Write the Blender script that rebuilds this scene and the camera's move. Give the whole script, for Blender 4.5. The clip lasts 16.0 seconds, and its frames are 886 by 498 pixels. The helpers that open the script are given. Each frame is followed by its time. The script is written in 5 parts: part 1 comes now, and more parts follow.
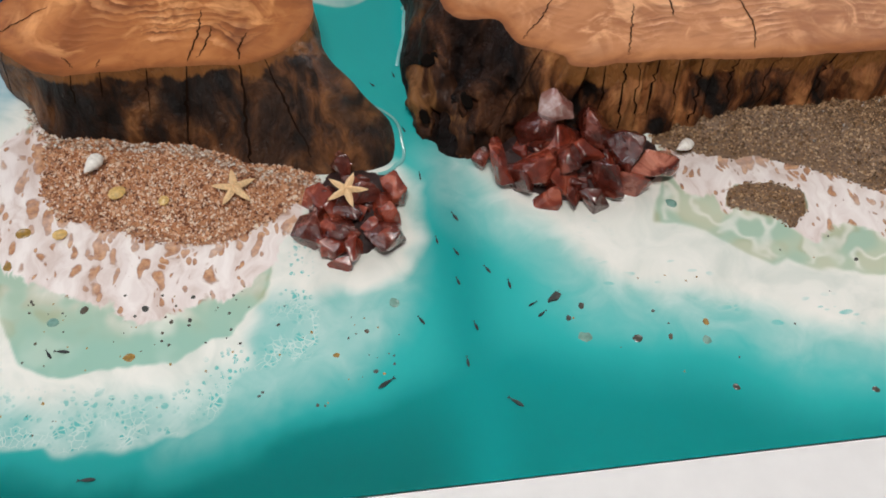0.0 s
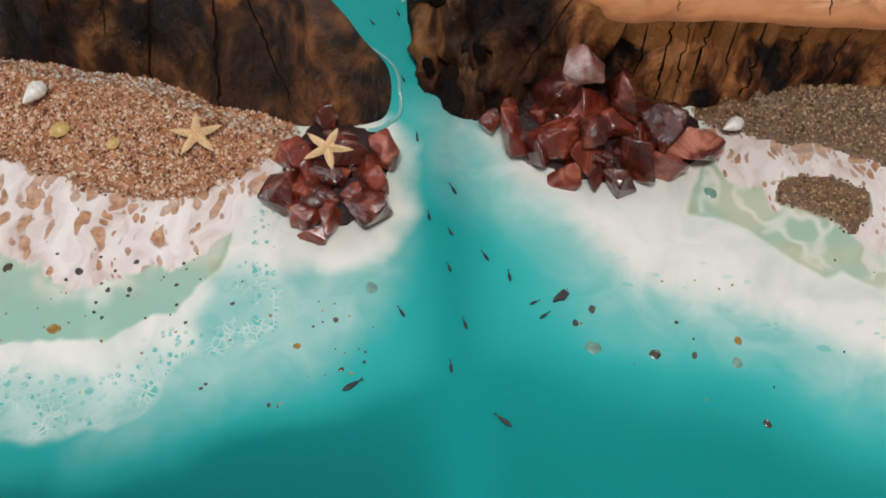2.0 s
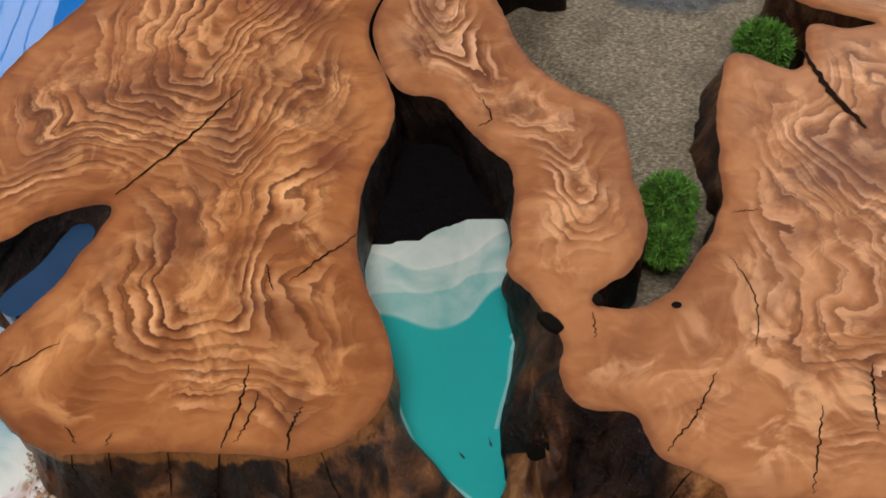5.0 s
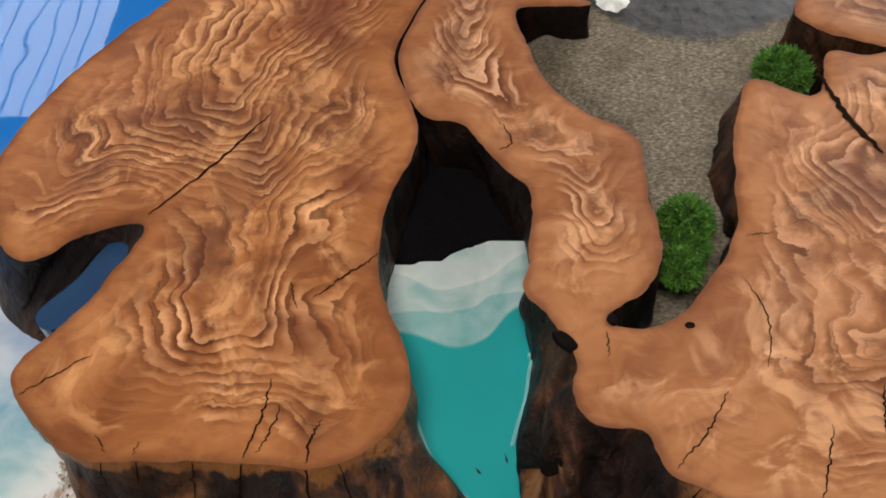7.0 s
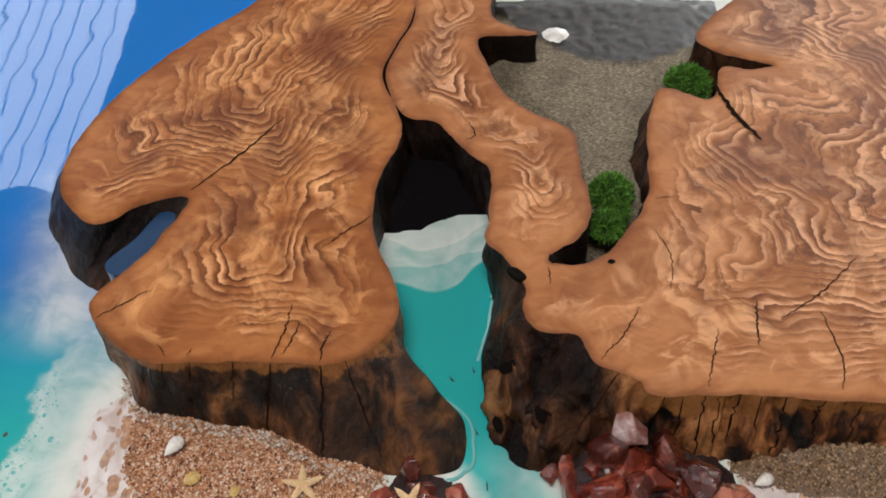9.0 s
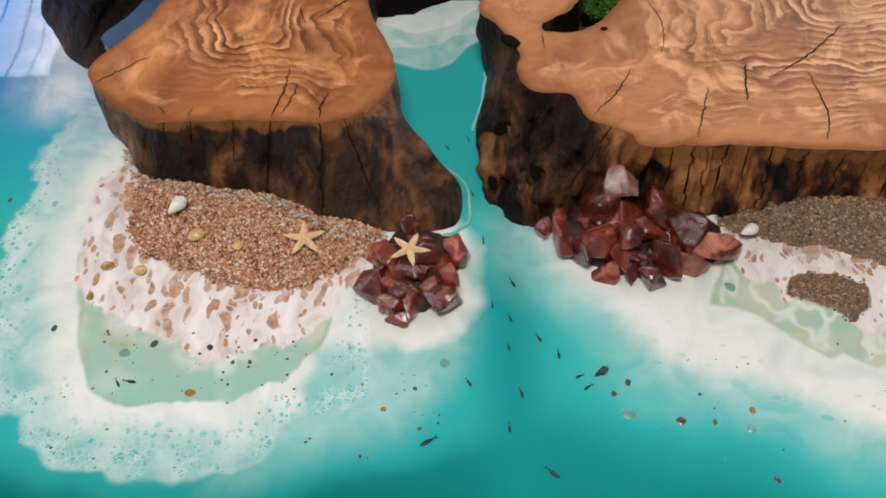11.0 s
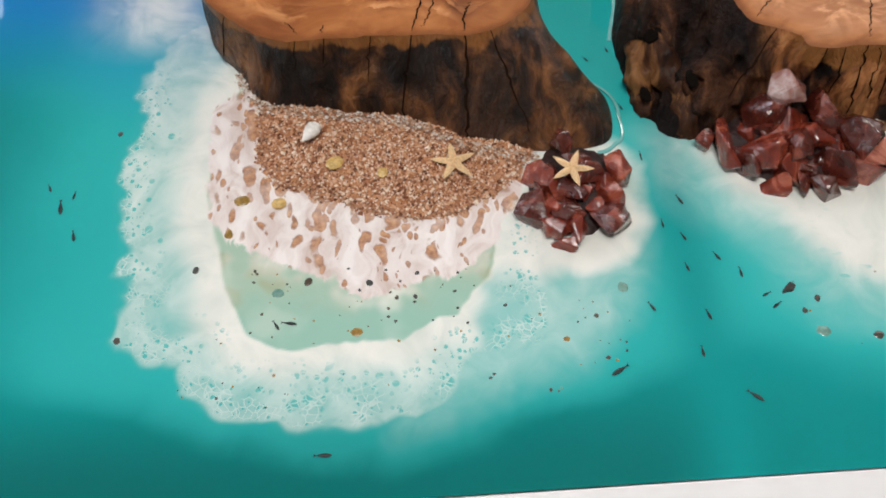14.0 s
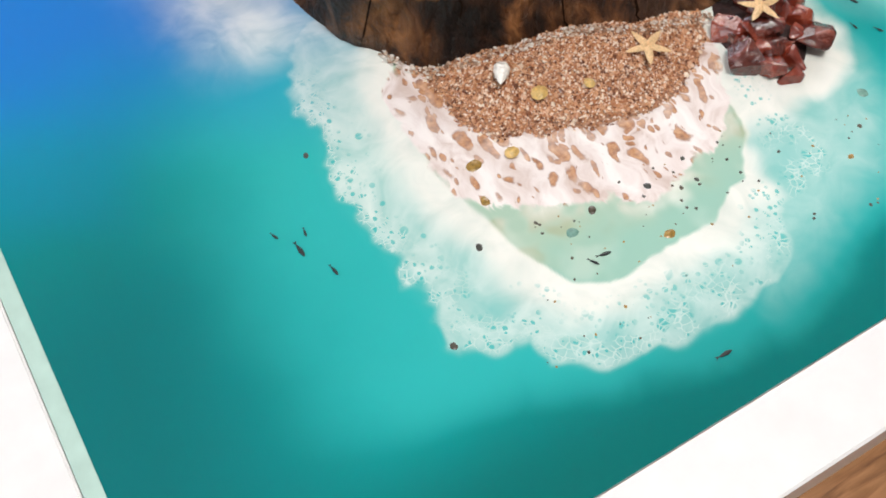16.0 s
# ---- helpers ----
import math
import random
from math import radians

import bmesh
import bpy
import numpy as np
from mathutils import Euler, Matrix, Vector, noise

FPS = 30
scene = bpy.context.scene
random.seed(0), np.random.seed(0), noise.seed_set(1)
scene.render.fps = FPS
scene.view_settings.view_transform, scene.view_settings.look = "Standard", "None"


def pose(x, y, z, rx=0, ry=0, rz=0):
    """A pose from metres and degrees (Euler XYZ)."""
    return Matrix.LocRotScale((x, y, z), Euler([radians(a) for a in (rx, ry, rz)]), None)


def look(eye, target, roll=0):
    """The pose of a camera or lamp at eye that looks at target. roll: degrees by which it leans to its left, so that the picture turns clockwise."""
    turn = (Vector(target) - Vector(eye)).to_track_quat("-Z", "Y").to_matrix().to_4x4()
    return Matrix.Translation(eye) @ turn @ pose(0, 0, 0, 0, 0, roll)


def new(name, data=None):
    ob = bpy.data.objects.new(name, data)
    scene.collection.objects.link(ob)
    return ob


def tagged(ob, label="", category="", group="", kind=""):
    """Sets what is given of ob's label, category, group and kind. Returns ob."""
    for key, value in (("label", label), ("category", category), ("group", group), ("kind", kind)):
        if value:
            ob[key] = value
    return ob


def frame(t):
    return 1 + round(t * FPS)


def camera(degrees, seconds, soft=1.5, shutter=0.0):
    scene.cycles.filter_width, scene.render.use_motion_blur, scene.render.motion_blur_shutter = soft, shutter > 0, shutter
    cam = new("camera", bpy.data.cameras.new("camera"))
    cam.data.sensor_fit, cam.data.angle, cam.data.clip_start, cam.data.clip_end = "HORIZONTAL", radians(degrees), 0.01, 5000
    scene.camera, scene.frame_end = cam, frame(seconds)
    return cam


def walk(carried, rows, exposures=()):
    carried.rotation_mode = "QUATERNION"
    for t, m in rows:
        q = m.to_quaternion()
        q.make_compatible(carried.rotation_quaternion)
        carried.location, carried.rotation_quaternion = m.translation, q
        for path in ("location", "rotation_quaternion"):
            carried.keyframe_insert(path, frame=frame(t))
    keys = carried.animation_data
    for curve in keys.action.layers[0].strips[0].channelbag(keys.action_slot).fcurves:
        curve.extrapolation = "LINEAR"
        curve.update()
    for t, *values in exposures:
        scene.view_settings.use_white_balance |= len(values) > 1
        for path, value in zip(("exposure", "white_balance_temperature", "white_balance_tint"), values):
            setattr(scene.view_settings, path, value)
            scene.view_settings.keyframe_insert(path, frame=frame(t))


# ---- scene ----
from mathutils import geometry

cam = camera(47.8, 16.0, soft=1.8)
PATH = [
    (0, (-0.0423, -0.1847, 0.5780), (0.1554, 0.8698, -1.1100), 3.70),
    (0.5, (-0.0133, -0.1236, 0.5340), (0.1717, 0.8800, -1.1860), 5.20),
    (1, (-0.0067, -0.1193, 0.5210), (0.1549, 0.8477, -1.2220), 5.90),
    (1.5, (-0.0156, -0.1173, 0.5110), (0.1335, 0.8189, -1.2500), 6.40),
    (2, (-0.0112, -0.1057, 0.5060), (0.1295, 0.8274, -1.2580), 6.60),
    (2.5, (-0.0240, -0.0580, 0.5190), (0.1043, 0.9077, -1.2280), 5.90),
    (3, (-0.0380, -0.0222, 0.5190), (0.0853, 0.9884, -1.2020), 5.40),
    (3.5, (-0.0348, 0.0067, 0.5270), (0.0607, 1.0465, -1.1790), 3.90),
    (4, (-0.0453, 0.0380, 0.5320), (0.0206, 1.1376, -1.1370), 2.40),
    (4.5, (-0.0311, 0.1099, 0.5480), (-0.0027, 1.1986, -1.1290), 1.10),
    (7, (-0.0034, 0.0967, 0.5700), (-0.0963, 1.2333, -1.0730), -3.30),
    (7.5, (-0.0075, 0.0871, 0.5720), (-0.0967, 1.2394, -1.0610), -3.30),
    (8, (-0.0171, 0.0560, 0.5880), (-0.0956, 1.2574, -1.0100), -2.80),
    (8.5, (-0.0016, -0.0112, 0.6080), (-0.0661, 1.2339, -0.9560), -2.40),
    (9, (0.0024, -0.0831, 0.6600), (-0.0433, 1.1861, -0.8840), -1.80),
    (9.5, (-0.0150, -0.1475, 0.6720), (-0.0400, 1.1173, -0.8770), -1.20),
    (10, (-0.0098, -0.1823, 0.6570), (-0.0223, 1.0428, -0.9230), -1.00),
    (12.5, (-0.0202, -0.1761, 0.5580), (-0.0188, 0.8603, -1.1530), -0.40),
    (13, (-0.0668, -0.1699, 0.5570), (-0.0551, 0.8593, -1.1570), 0.10),
    (13.5, (-0.1234, -0.1635, 0.5630), (-0.0803, 0.8592, -1.1550), 0.90),
    (14, (-0.1559, -0.1568, 0.5630), (-0.0616, 0.8550, -1.1600), 1.40),
    (14.5, (-0.2281, -0.1456, 0.5510), (-0.0528, 0.8530, -1.1730), 1.30),
    (15, (-0.3268, -0.1375, 0.5360), (-0.0413, 0.8387, -1.1860), 1.50),
    (15.5, (-0.4073, -0.1374, 0.5330), (-0.0143, 0.7843, -1.1980), 0.50),
    (16, (-0.4492, -0.0803, 0.5130), (0.0410, 0.7921, -1.2180), -1.60),
]
walk(cam, [(t, look(eye, target, roll)) for t, eye, target, roll in PATH],
     exposures=((0.0, 0.12), (0.6, 0.04), (1.5, 0.03), (3.0, 0.10), (4.5, 0.08), (9.0, 0.08), (10.0, 0.10), (12.5, 0.20), (14.0, 0.20), (15.2, 0.38), (16.0, 0.48)))

# ---- light ----
world = bpy.data.worlds.new("world")
scene.world = world
world.use_nodes = True
world.node_tree.nodes["Background"].inputs[0].default_value = (0.9, 0.95, 1.0, 1)
world.node_tree.nodes["Background"].inputs[1].default_value = 0.1


def area(name, place, target, sx, sy, watts, colour):
    d = bpy.data.lights.new(name, "AREA")
    d.shape, d.size, d.size_y, d.energy, d.color = "RECTANGLE", sx, sy, watts, colour
    ob = new(name, d)
    ob.matrix_world = look(place, target)
    return ob


# added unseen ceiling lamps over the bench and beside it, and window wall daylight
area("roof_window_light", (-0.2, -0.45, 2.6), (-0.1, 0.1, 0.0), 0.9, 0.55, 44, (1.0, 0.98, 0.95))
area("roof_window_light", (1.7, 2.5, 2.6), (0.3, 0.5, 0.0), 1.2, 1.2, 30, (1.0, 0.93, 0.88))
area("window_light_north", (2.0, 6.9, 1.2), (0.0, 0.3, 0.0), 3.0, 1.9, 270, (0.95, 0.98, 1.0))
area("window_light_east", (3.85, 3.8, 1.2), (0.0, 0.3, 0.0), 3.0, 1.7, 130, (0.97, 0.98, 1.0))
# unseen fill lamp added on the west side, where no window stands
area("window_light_side", (-3.3, 0.2, 1.4), (0.0, 0.3, 0.0), 1.8, 1.3, 22, (0.88, 0.95, 1.0))


# ---- materials ----
class Nodes:
    """A small builder for node materials."""

    def __init__(self, name):
        self.m = bpy.data.materials.new(name)
        self.m.use_nodes = True
        self.t = self.m.node_tree
        self.b = self.t.nodes["Principled BSDF"]
        self.p = None

    def n(self, kind, **kw):
        node = self.t.nodes.new(kind)
        for k, v in kw.items():
            if k == "operation":
                node.operation = v
            elif k == "data_type":
                node.data_type = v
            elif k == "blend":
                node.blend_type = v
            elif k == "feature":
                node.feature = v
            elif k == "attribute":
                node.attribute_name = v
            elif k == "dims":
                node.noise_dimensions = v
        return node

    def link(self, a, b):
        self.t.links.new(a, b)

    def put(self, socket, v):
        if isinstance(v, bpy.types.NodeSocket):
            self.link(v, socket)
        elif isinstance(v, tuple) and len(v) == 3 and socket.type == "RGBA":
            socket.default_value = (*v, 1)
        else:
            socket.default_value = v

    def pos(self):
        if self.p is None:
            self.p = self.n("ShaderNodeNewGeometry").outputs["Position"]
        return self.p

    def noise(self, scale, detail=4, rough=0.55, vec=None, distortion=0.0):
        node = self.n("ShaderNodeTexNoise")
        self.link(vec or self.pos(), node.inputs["Vector"])
        node.inputs["Scale"].default_value, node.inputs["Detail"].default_value = scale, detail
        node.inputs["Roughness"].default_value, node.inputs["Distortion"].default_value = rough, distortion
        return node.outputs["Fac"]

    def noise_colour(self, scale, detail=2, vec=None):
        node = self.n("ShaderNodeTexNoise")
        self.link(vec or self.pos(), node.inputs["Vector"])
        node.inputs["Scale"].default_value, node.inputs["Detail"].default_value = scale, detail
        return node.outputs["Color"]

    def voronoi(self, scale, vec=None, feature="F1", out="Distance"):
        node = self.n("ShaderNodeTexVoronoi", feature=feature)
        self.link(vec or self.pos(), node.inputs["Vector"])
        node.inputs["Scale"].default_value = scale
        return node.outputs[out]

    def math(self, op, a, b=0.0, c=0.0):
        node = self.n("ShaderNodeMath", operation=op)
        for s, v in zip(node.inputs, (a, b, c)):
            self.put(s, v)
        return node.outputs[0]

    def vmath(self, op, a, b):
        node = self.n("ShaderNodeVectorMath", operation=op)
        self.put(node.inputs[0], a)
        self.put(node.inputs[3] if op == "SCALE" else node.inputs[1], b)
        return node.outputs["Value"] if op in ("LENGTH", "DISTANCE", "DOT_PRODUCT") else node.outputs["Vector"]

    def step(self, v, lo, hi):
        node = self.n("ShaderNodeMapRange")
        node.interpolation_type = "SMOOTHSTEP"
        for s, x in zip(node.inputs, (v, lo, hi, 0.0, 1.0)):
            self.put(s, x)
        return node.outputs[0]

    def mix(self, f, a, b, blend="MIX"):
        node = self.n("ShaderNodeMix", data_type="RGBA", blend=blend)
        self.put(node.inputs["Factor"], f)
        self.put(node.inputs[6], a)
        self.put(node.inputs[7], b)
        return node.outputs[2]

    def ramp(self, f, *stops):
        node = self.n("ShaderNodeValToRGB")
        self.link(f, node.inputs[0])
        el = node.color_ramp.elements
        while len(el) < len(stops):
            el.new(0.5)
        for e, (p, c) in zip(el, stops):
            e.position, e.color = p, (*c, 1)
        return node.outputs[0]

    def attr(self, name, out="Fac"):
        return self.n("ShaderNodeAttribute", attribute=name).outputs[out]

    def random(self):
        return self.n("ShaderNodeObjectInfo").outputs["Random"]

    def island(self):
        return self.n("ShaderNodeNewGeometry").outputs["Random Per Island"]

    def bump(self, height, distance=0.001, strength=1.0):
        node = self.n("ShaderNodeBump")
        self.link(height, node.inputs["Height"])
        node.inputs["Distance"].default_value, node.inputs["Strength"].default_value = distance, strength
        self.link(node.outputs[0], self.b.inputs["Normal"])
        self.link(node.outputs[0], self.b.inputs["Coat Normal"])

    def done(self, colour, rough=0.5, coat=0.0, coat_rough=0.05, spec=0.5, metal=0.0):
        self.put(self.b.inputs["Base Color"], colour)
        self.put(self.b.inputs["Roughness"], rough)
        self.put(self.b.inputs["Coat Weight"], coat)
        self.b.inputs["Coat Roughness"].default_value = coat_rough
        self.put(self.b.inputs["Specular IOR Level"], spec)
        self.b.inputs["Metallic"].default_value = metal
        return self.m


def burl_material(name, tint, contrast):
    """Polished olive burl: growth rings that run along the slab's own outline, plain sapwood near the bark, cloudy figure."""
    k = Nodes(name)
    p = k.pos()
    warp = k.vmath("SCALE", k.vmath("SUBTRACT", k.noise_colour(13, 2), (0.5, 0.5, 0.5)), 0.05)
    q = k.vmath("ADD", p, warp)
    sep = k.n("ShaderNodeSeparateXYZ")
    k.link(p, sep.inputs[0])
    big = k.math("MULTIPLY_ADD", k.noise(9, 2, 0.5), 0.11, -0.055)
    big = k.math("MULTIPLY_ADD", sep.outputs[1], 0.5, big)
    small = k.math("MULTIPLY_ADD", k.noise(38, 4, 0.55, q), 0.026, -0.013)
    d = k.math("ADD", k.math("ADD", k.attr("depth"), big), small)

    def rings(freq, shift):
        u = k.math("MULTIPLY_ADD", d, freq, shift)
        r = k.math("FRACT", u)
        w = k.n("ShaderNodeTexWhiteNoise")
        w.noise_dimensions = "1D"
        k.link(k.math("FLOOR", u), w.inputs["W"])
        return r, w.outputs["Value"]
    r1, a1 = rings(94.0, 0.3)
    r2, a2 = rings(222.0, 7.6)
    zone = k.step(k.noise(17, 4, 0.6, k.vmath("ADD", q, (0.4, 0.9, 0)), 0.5), 0.38, 0.62)
    calm = k.attr("calm")
    act = k.math("MULTIPLY", k.step(k.math("ADD", k.attr("depth"), k.math("MULTIPLY_ADD", k.noise(16, 2), 0.04, -0.02)), 0.010, 0.034), k.math("MULTIPLY_ADD", zone, 0.68, 0.32))
    act = k.math("MULTIPLY", act, k.math("SUBTRACT", 1.0, calm))
    base = k.ramp(k.noise(12, 4, 0.6, q, 0.6), (0.30, (0.24, 0.082, 0.020)), (0.48, (0.37, 0.145, 0.040)), (0.66, (0.50, 0.22, 0.068)))
    fibre = k.noise(30, 4, 0.6, k.vmath("MULTIPLY", q, (1.0, 2.6, 1.0)), 0.5)
    base = k.mix(k.math("MULTIPLY", k.step(fibre, 0.48, 0.72), 0.34), base, (0.62, 0.30, 0.10))
    base = k.mix(k.math("MULTIPLY", k.step(fibre, 0.48, 0.30), 0.34), base, (0.17, 0.055, 0.016))
    gold = k.math("MULTIPLY", k.step(k.noise(27, 4, 0.6, k.vmath("ADD", q, (5.1, 3.3, 0)), 1.0), 0.49, 0.66), 0.72)
    base = k.mix(k.math("MULTIPLY", gold, k.step(k.attr("depth"), 0.004, 0.03)), base, (0.82, 0.44, 0.165))
    # bright, silky side of each ring, then its dark late wood
    silk = k.math("MULTIPLY", k.math("SUBTRACT", 1.0, k.step(r1, 0.15, 0.62)), k.math("MULTIPLY_ADD", a1, 0.7, 0.25))
    silk = k.math("MULTIPLY", silk, k.math("MULTIPLY", act, k.step(k.noise(30, 3, 0.5, q), 0.36, 0.54)))
    col = k.mix(silk, base, (1.0, 0.59, 0.265))
    late = k.math("MULTIPLY", k.step(r1, 0.52, 0.90), k.math("SUBTRACT", 1.0, k.step(r1, 0.95, 1.0)))
    late = k.math("MULTIPLY", late, k.math("MULTIPLY_ADD", a1, 0.55, 0.45))
    fine = k.math("MULTIPLY", k.math("MULTIPLY", k.step(r2, 0.55, 0.92), k.math("SUBTRACT", 1.0, k.step(r2, 0.93, 1.0))), k.math("MULTIPLY", k.step(a2, 0.25, 0.8), 0.75))
    dark = k.math("MULTIPLY", k.math("MULTIPLY", k.math("MAXIMUM", late, fine), act), contrast)
    col = k.mix(dark, col, (0.060, 0.016, 0.006))
    # brown clouds and the single dark knot
    cloud = k.step(k.noise(11, 5, 0.62, k.vmath("ADD", q, (2.3, 0.7, 0)), 0.9), 0.46, 0.64)
    col = k.mix(k.math("MULTIPLY", cloud, k.math("MULTIPLY_ADD", act, 0.50, 0.22)), col, (0.130, 0.044, 0.018))
    col = k.mix(k.math("MULTIPLY", k.attr("knot"), 0.75), col, (0.16, 0.042, 0.016))
    # a browner skin where the top rolls over to the bark
    rim = k.step(k.math("ADD", k.attr("depth"), k.math("MULTIPLY_ADD", k.noise(70, 3), 0.008, -0.004)), 0.006, 0.0)
    col = k.mix(k.math("MULTIPLY", rim, 0.55), col, (0.14, 0.046, 0.016))
    col = k.mix(1.0, col, tint, "MULTIPLY")
    k.bump(k.noise(25, 3), 0.0006, 0.5)
    dull = k.math("MULTIPLY", k.step(k.attr("depth"), 0.012, 0.004), 0.25)
    return k.done(col, k.math("ADD", k.math("MULTIPLY_ADD", k.noise(60, 3), 0.12, 0.40), dull), 0.0, 0.25, 0.14)


def bark_material(name, light, amount, wet=0.12, mid=(0.11, 0.038, 0.012), gnarled=0.0, low=(0.030, 0.012, 0.006), skin=0.0515):
    """Raw side of the slab: dark brown with orange heartwood showing through, pale wood at its top edge, near-black
    towards the back.
    """
    k = Nodes(name)
    sep = k.n("ShaderNodeSeparateXYZ")
    k.link(k.pos(), sep.inputs[0])
    p = k.vmath("MULTIPLY", k.vmath("ADD", k.pos(), k.vmath("SCALE", k.vmath("SUBTRACT", k.noise_colour(30, 2), (0.5, 0.5, 0.5)), 0.02)), (1, 0.7, 0.40))
    n1 = k.noise(34, 6, 0.62, p, 0.7)
    n2 = k.noise(120, 5, 0.62, k.vmath("MULTIPLY", p, (1, 1, 0.6)))
    patch = k.step(k.noise(19, 3, 0.55, p), 0.46, 0.60)
    col = k.ramp(n1, (0.38, (0.010, 0.007, 0.006)), (0.47, low), (0.56, mid), (0.70, light))
    col = k.mix(k.math("MULTIPLY", patch, amount), col, (0.012, 0.010, 0.010))
    col = k.mix(k.math("MULTIPLY", k.step(n2, 0.5, 0.66), 0.45), col, (0.012, 0.007, 0.005))
    if gnarled:
        old = k.ramp(k.noise(40, 5, 0.6, p, 0.8), (0.36, (0.005, 0.002, 0.0015)), (0.50, (0.020, 0.0075, 0.004)), (0.60, (0.070, 0.026, 0.012)), (0.74, (0.20, 0.080, 0.031)))
        col = k.mix(k.math("SUBTRACT", 1.0, k.step(k.math("ADD", sep.outputs[0], k.math("MULTIPLY", n1, 0.05)), gnarled, gnarled + 0.03)), col, old)
    high = k.math("ADD", sep.outputs[2], k.math("MULTIPLY_ADD", k.noise(55, 4, 0.6, p), 0.030, -0.015))
    front = k.math("SUBTRACT", 1.0, k.step(sep.outputs[1], 0.35, 0.39))
    if gnarled:
        front = k.math("MULTIPLY", front, k.step(k.math("ADD", sep.outputs[0], k.math("MULTIPLY", n1, 0.02)), gnarled, gnarled + 0.02))
    col = k.mix(k.math("MULTIPLY", k.step(high, skin, skin + 0.004), front), col, (0.26, 0.098, 0.027))
    # near-black from about y 0.41 backwards, inside the gap and the cove
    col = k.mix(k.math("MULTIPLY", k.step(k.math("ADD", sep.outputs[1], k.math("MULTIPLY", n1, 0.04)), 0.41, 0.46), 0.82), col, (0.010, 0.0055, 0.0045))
    k.bump(k.math("ADD", k.noise(120, 6, 0.65, p), k.math("MULTIPLY", n1, 0.9)), 0.009, 0.9)
    return k.done(col, k.math("MULTIPLY_ADD", n2, 0.4, 0.30), wet, 0.12, 0.12)


M_BURL_L = burl_material("burl_left", (0.89, 0.76, 0.78), 1.0)
M_BURL_R = burl_material("burl_right", (0.96, 0.90, 1.15), 0.85)
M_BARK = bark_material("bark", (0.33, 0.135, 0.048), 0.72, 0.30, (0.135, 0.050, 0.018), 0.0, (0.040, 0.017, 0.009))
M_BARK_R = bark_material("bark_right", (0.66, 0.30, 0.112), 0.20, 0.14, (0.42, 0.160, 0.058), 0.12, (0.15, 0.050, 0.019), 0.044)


def plain(name, colour, rough=0.5, coat=0.0, var=0.15, scale=200, bump=0.0005, coat_rough=0.06, spec=0.5):
    k = Nodes(name)
    n = k.noise(scale, 4)
    dark = tuple(c * (1 - var) for c in colour)
    lite = tuple(min(1, c * (1 + var)) for c in colour)
    k.bump(n, bump, 0.6)
    return k.done(k.ramp(n, (0.3, dark), (0.7, lite)), rough, coat, coat_rough, spec)


def root_material():
    k = Nodes("root_wood")
    p = k.vmath("MULTIPLY", k.pos(), (1.0, 0.5, 0.5))
    n = k.noise(70, 6, 0.62, p, 0.6)
    col = k.ramp(n, (0.36, (0.012, 0.0045, 0.0025)), (0.50, (0.048, 0.018, 0.008)), (0.64, (0.22, 0.098, 0.036)))
    k.bump(n, 0.003, 0.8)
    return k.done(col, 0.6, 0.06, 0.2, 0.1)


M_ROOT = root_material()
M_CRACK = plain("crack", (0.014, 0.006, 0.003), 0.95, spec=0.05)
M_KNOT = plain("knot", (0.005, 0.003, 0.002), 0.95, spec=0.1)
M_FISH = plain("fish", (0.008, 0.011, 0.012), 0.5, 0.0, 0.4, 900)
M_WHITE = plain("white_board", (0.76, 0.735, 0.725), 0.35, 0.2, 0.03, 40, 0.0003)
M_SHELL = plain("shell_white", (0.85, 0.80, 0.74), 0.3, 0.4, 0.12, 400)
M_YELLOW = plain("shell_yellow", (0.62, 0.40, 0.13), 0.3, 0.4, 0.3, 500)
M_STAR = plain("starfish", (0.78, 0.52, 0.28), 0.75, 0.0, 0.2, 700, 0.0015)
M_MOSS = plain("moss", (0.075, 0.19, 0.015), 0.7, 0.0, 0.6, 150)
M_GAP_BLACK = plain("gap_floor_black", (0.005, 0.004, 0.005), 0.85, 0.0, 0.8, 700, 0.003, 0.3, 0.08)


def stone_material(name="red_jasper", pale=0.0):
    k = Nodes(name)
    n = k.noise(55, 5, 0.6, None, 0.8)
    r = k.random()
    a = k.ramp(n, (0.3, (0.075, 0.010, 0.006)), (0.52, (0.22, 0.032, 0.015)), (0.72, (0.52, 0.14, 0.075)))
    b = k.ramp(n, (0.3, (0.030, 0.006, 0.004)), (0.55, (0.10, 0.017, 0.010)), (0.72, (0.34, 0.085, 0.050)))
    col = k.mix(k.step(r, 0.35, 0.7), b, a)
    if pale:
        col = k.mix(k.math("MULTIPLY", k.step(n, 0.35, 0.6), pale), col, (0.72, 0.27, 0.18))
    k.bump(k.noise(130, 5, 0.6), 0.0016, 0.7)
    return k.done(col, k.math("MULTIPLY_ADD", n, 0.3, 0.10), 1.0, 0.03)


def quartz_material():
    k = Nodes("pink_quartz")
    n = k.noise(70, 5, 0.6, None, 0.6)
    col = k.ramp(n, (0.35, (0.24, 0.075, 0.058)), (0.52, (0.38, 0.20, 0.17)), (0.70, (0.58, 0.44, 0.42)))
    k.bump(k.noise(160, 5, 0.6), 0.002, 0.5)
    return k.done(col, 0.15, 0.8, 0.05)


# dark red ground, near-black to hold the shade between heaped stones
M_HEAP_SHADE = plain("heap_shade", (0.022, 0.006, 0.005), 0.6, 0.05, 0.7, 300, 0.003)
M_STONE, M_SALMON, M_QUARTZ = stone_material(), stone_material("salmon_jasper", 0.75), quartz_material()


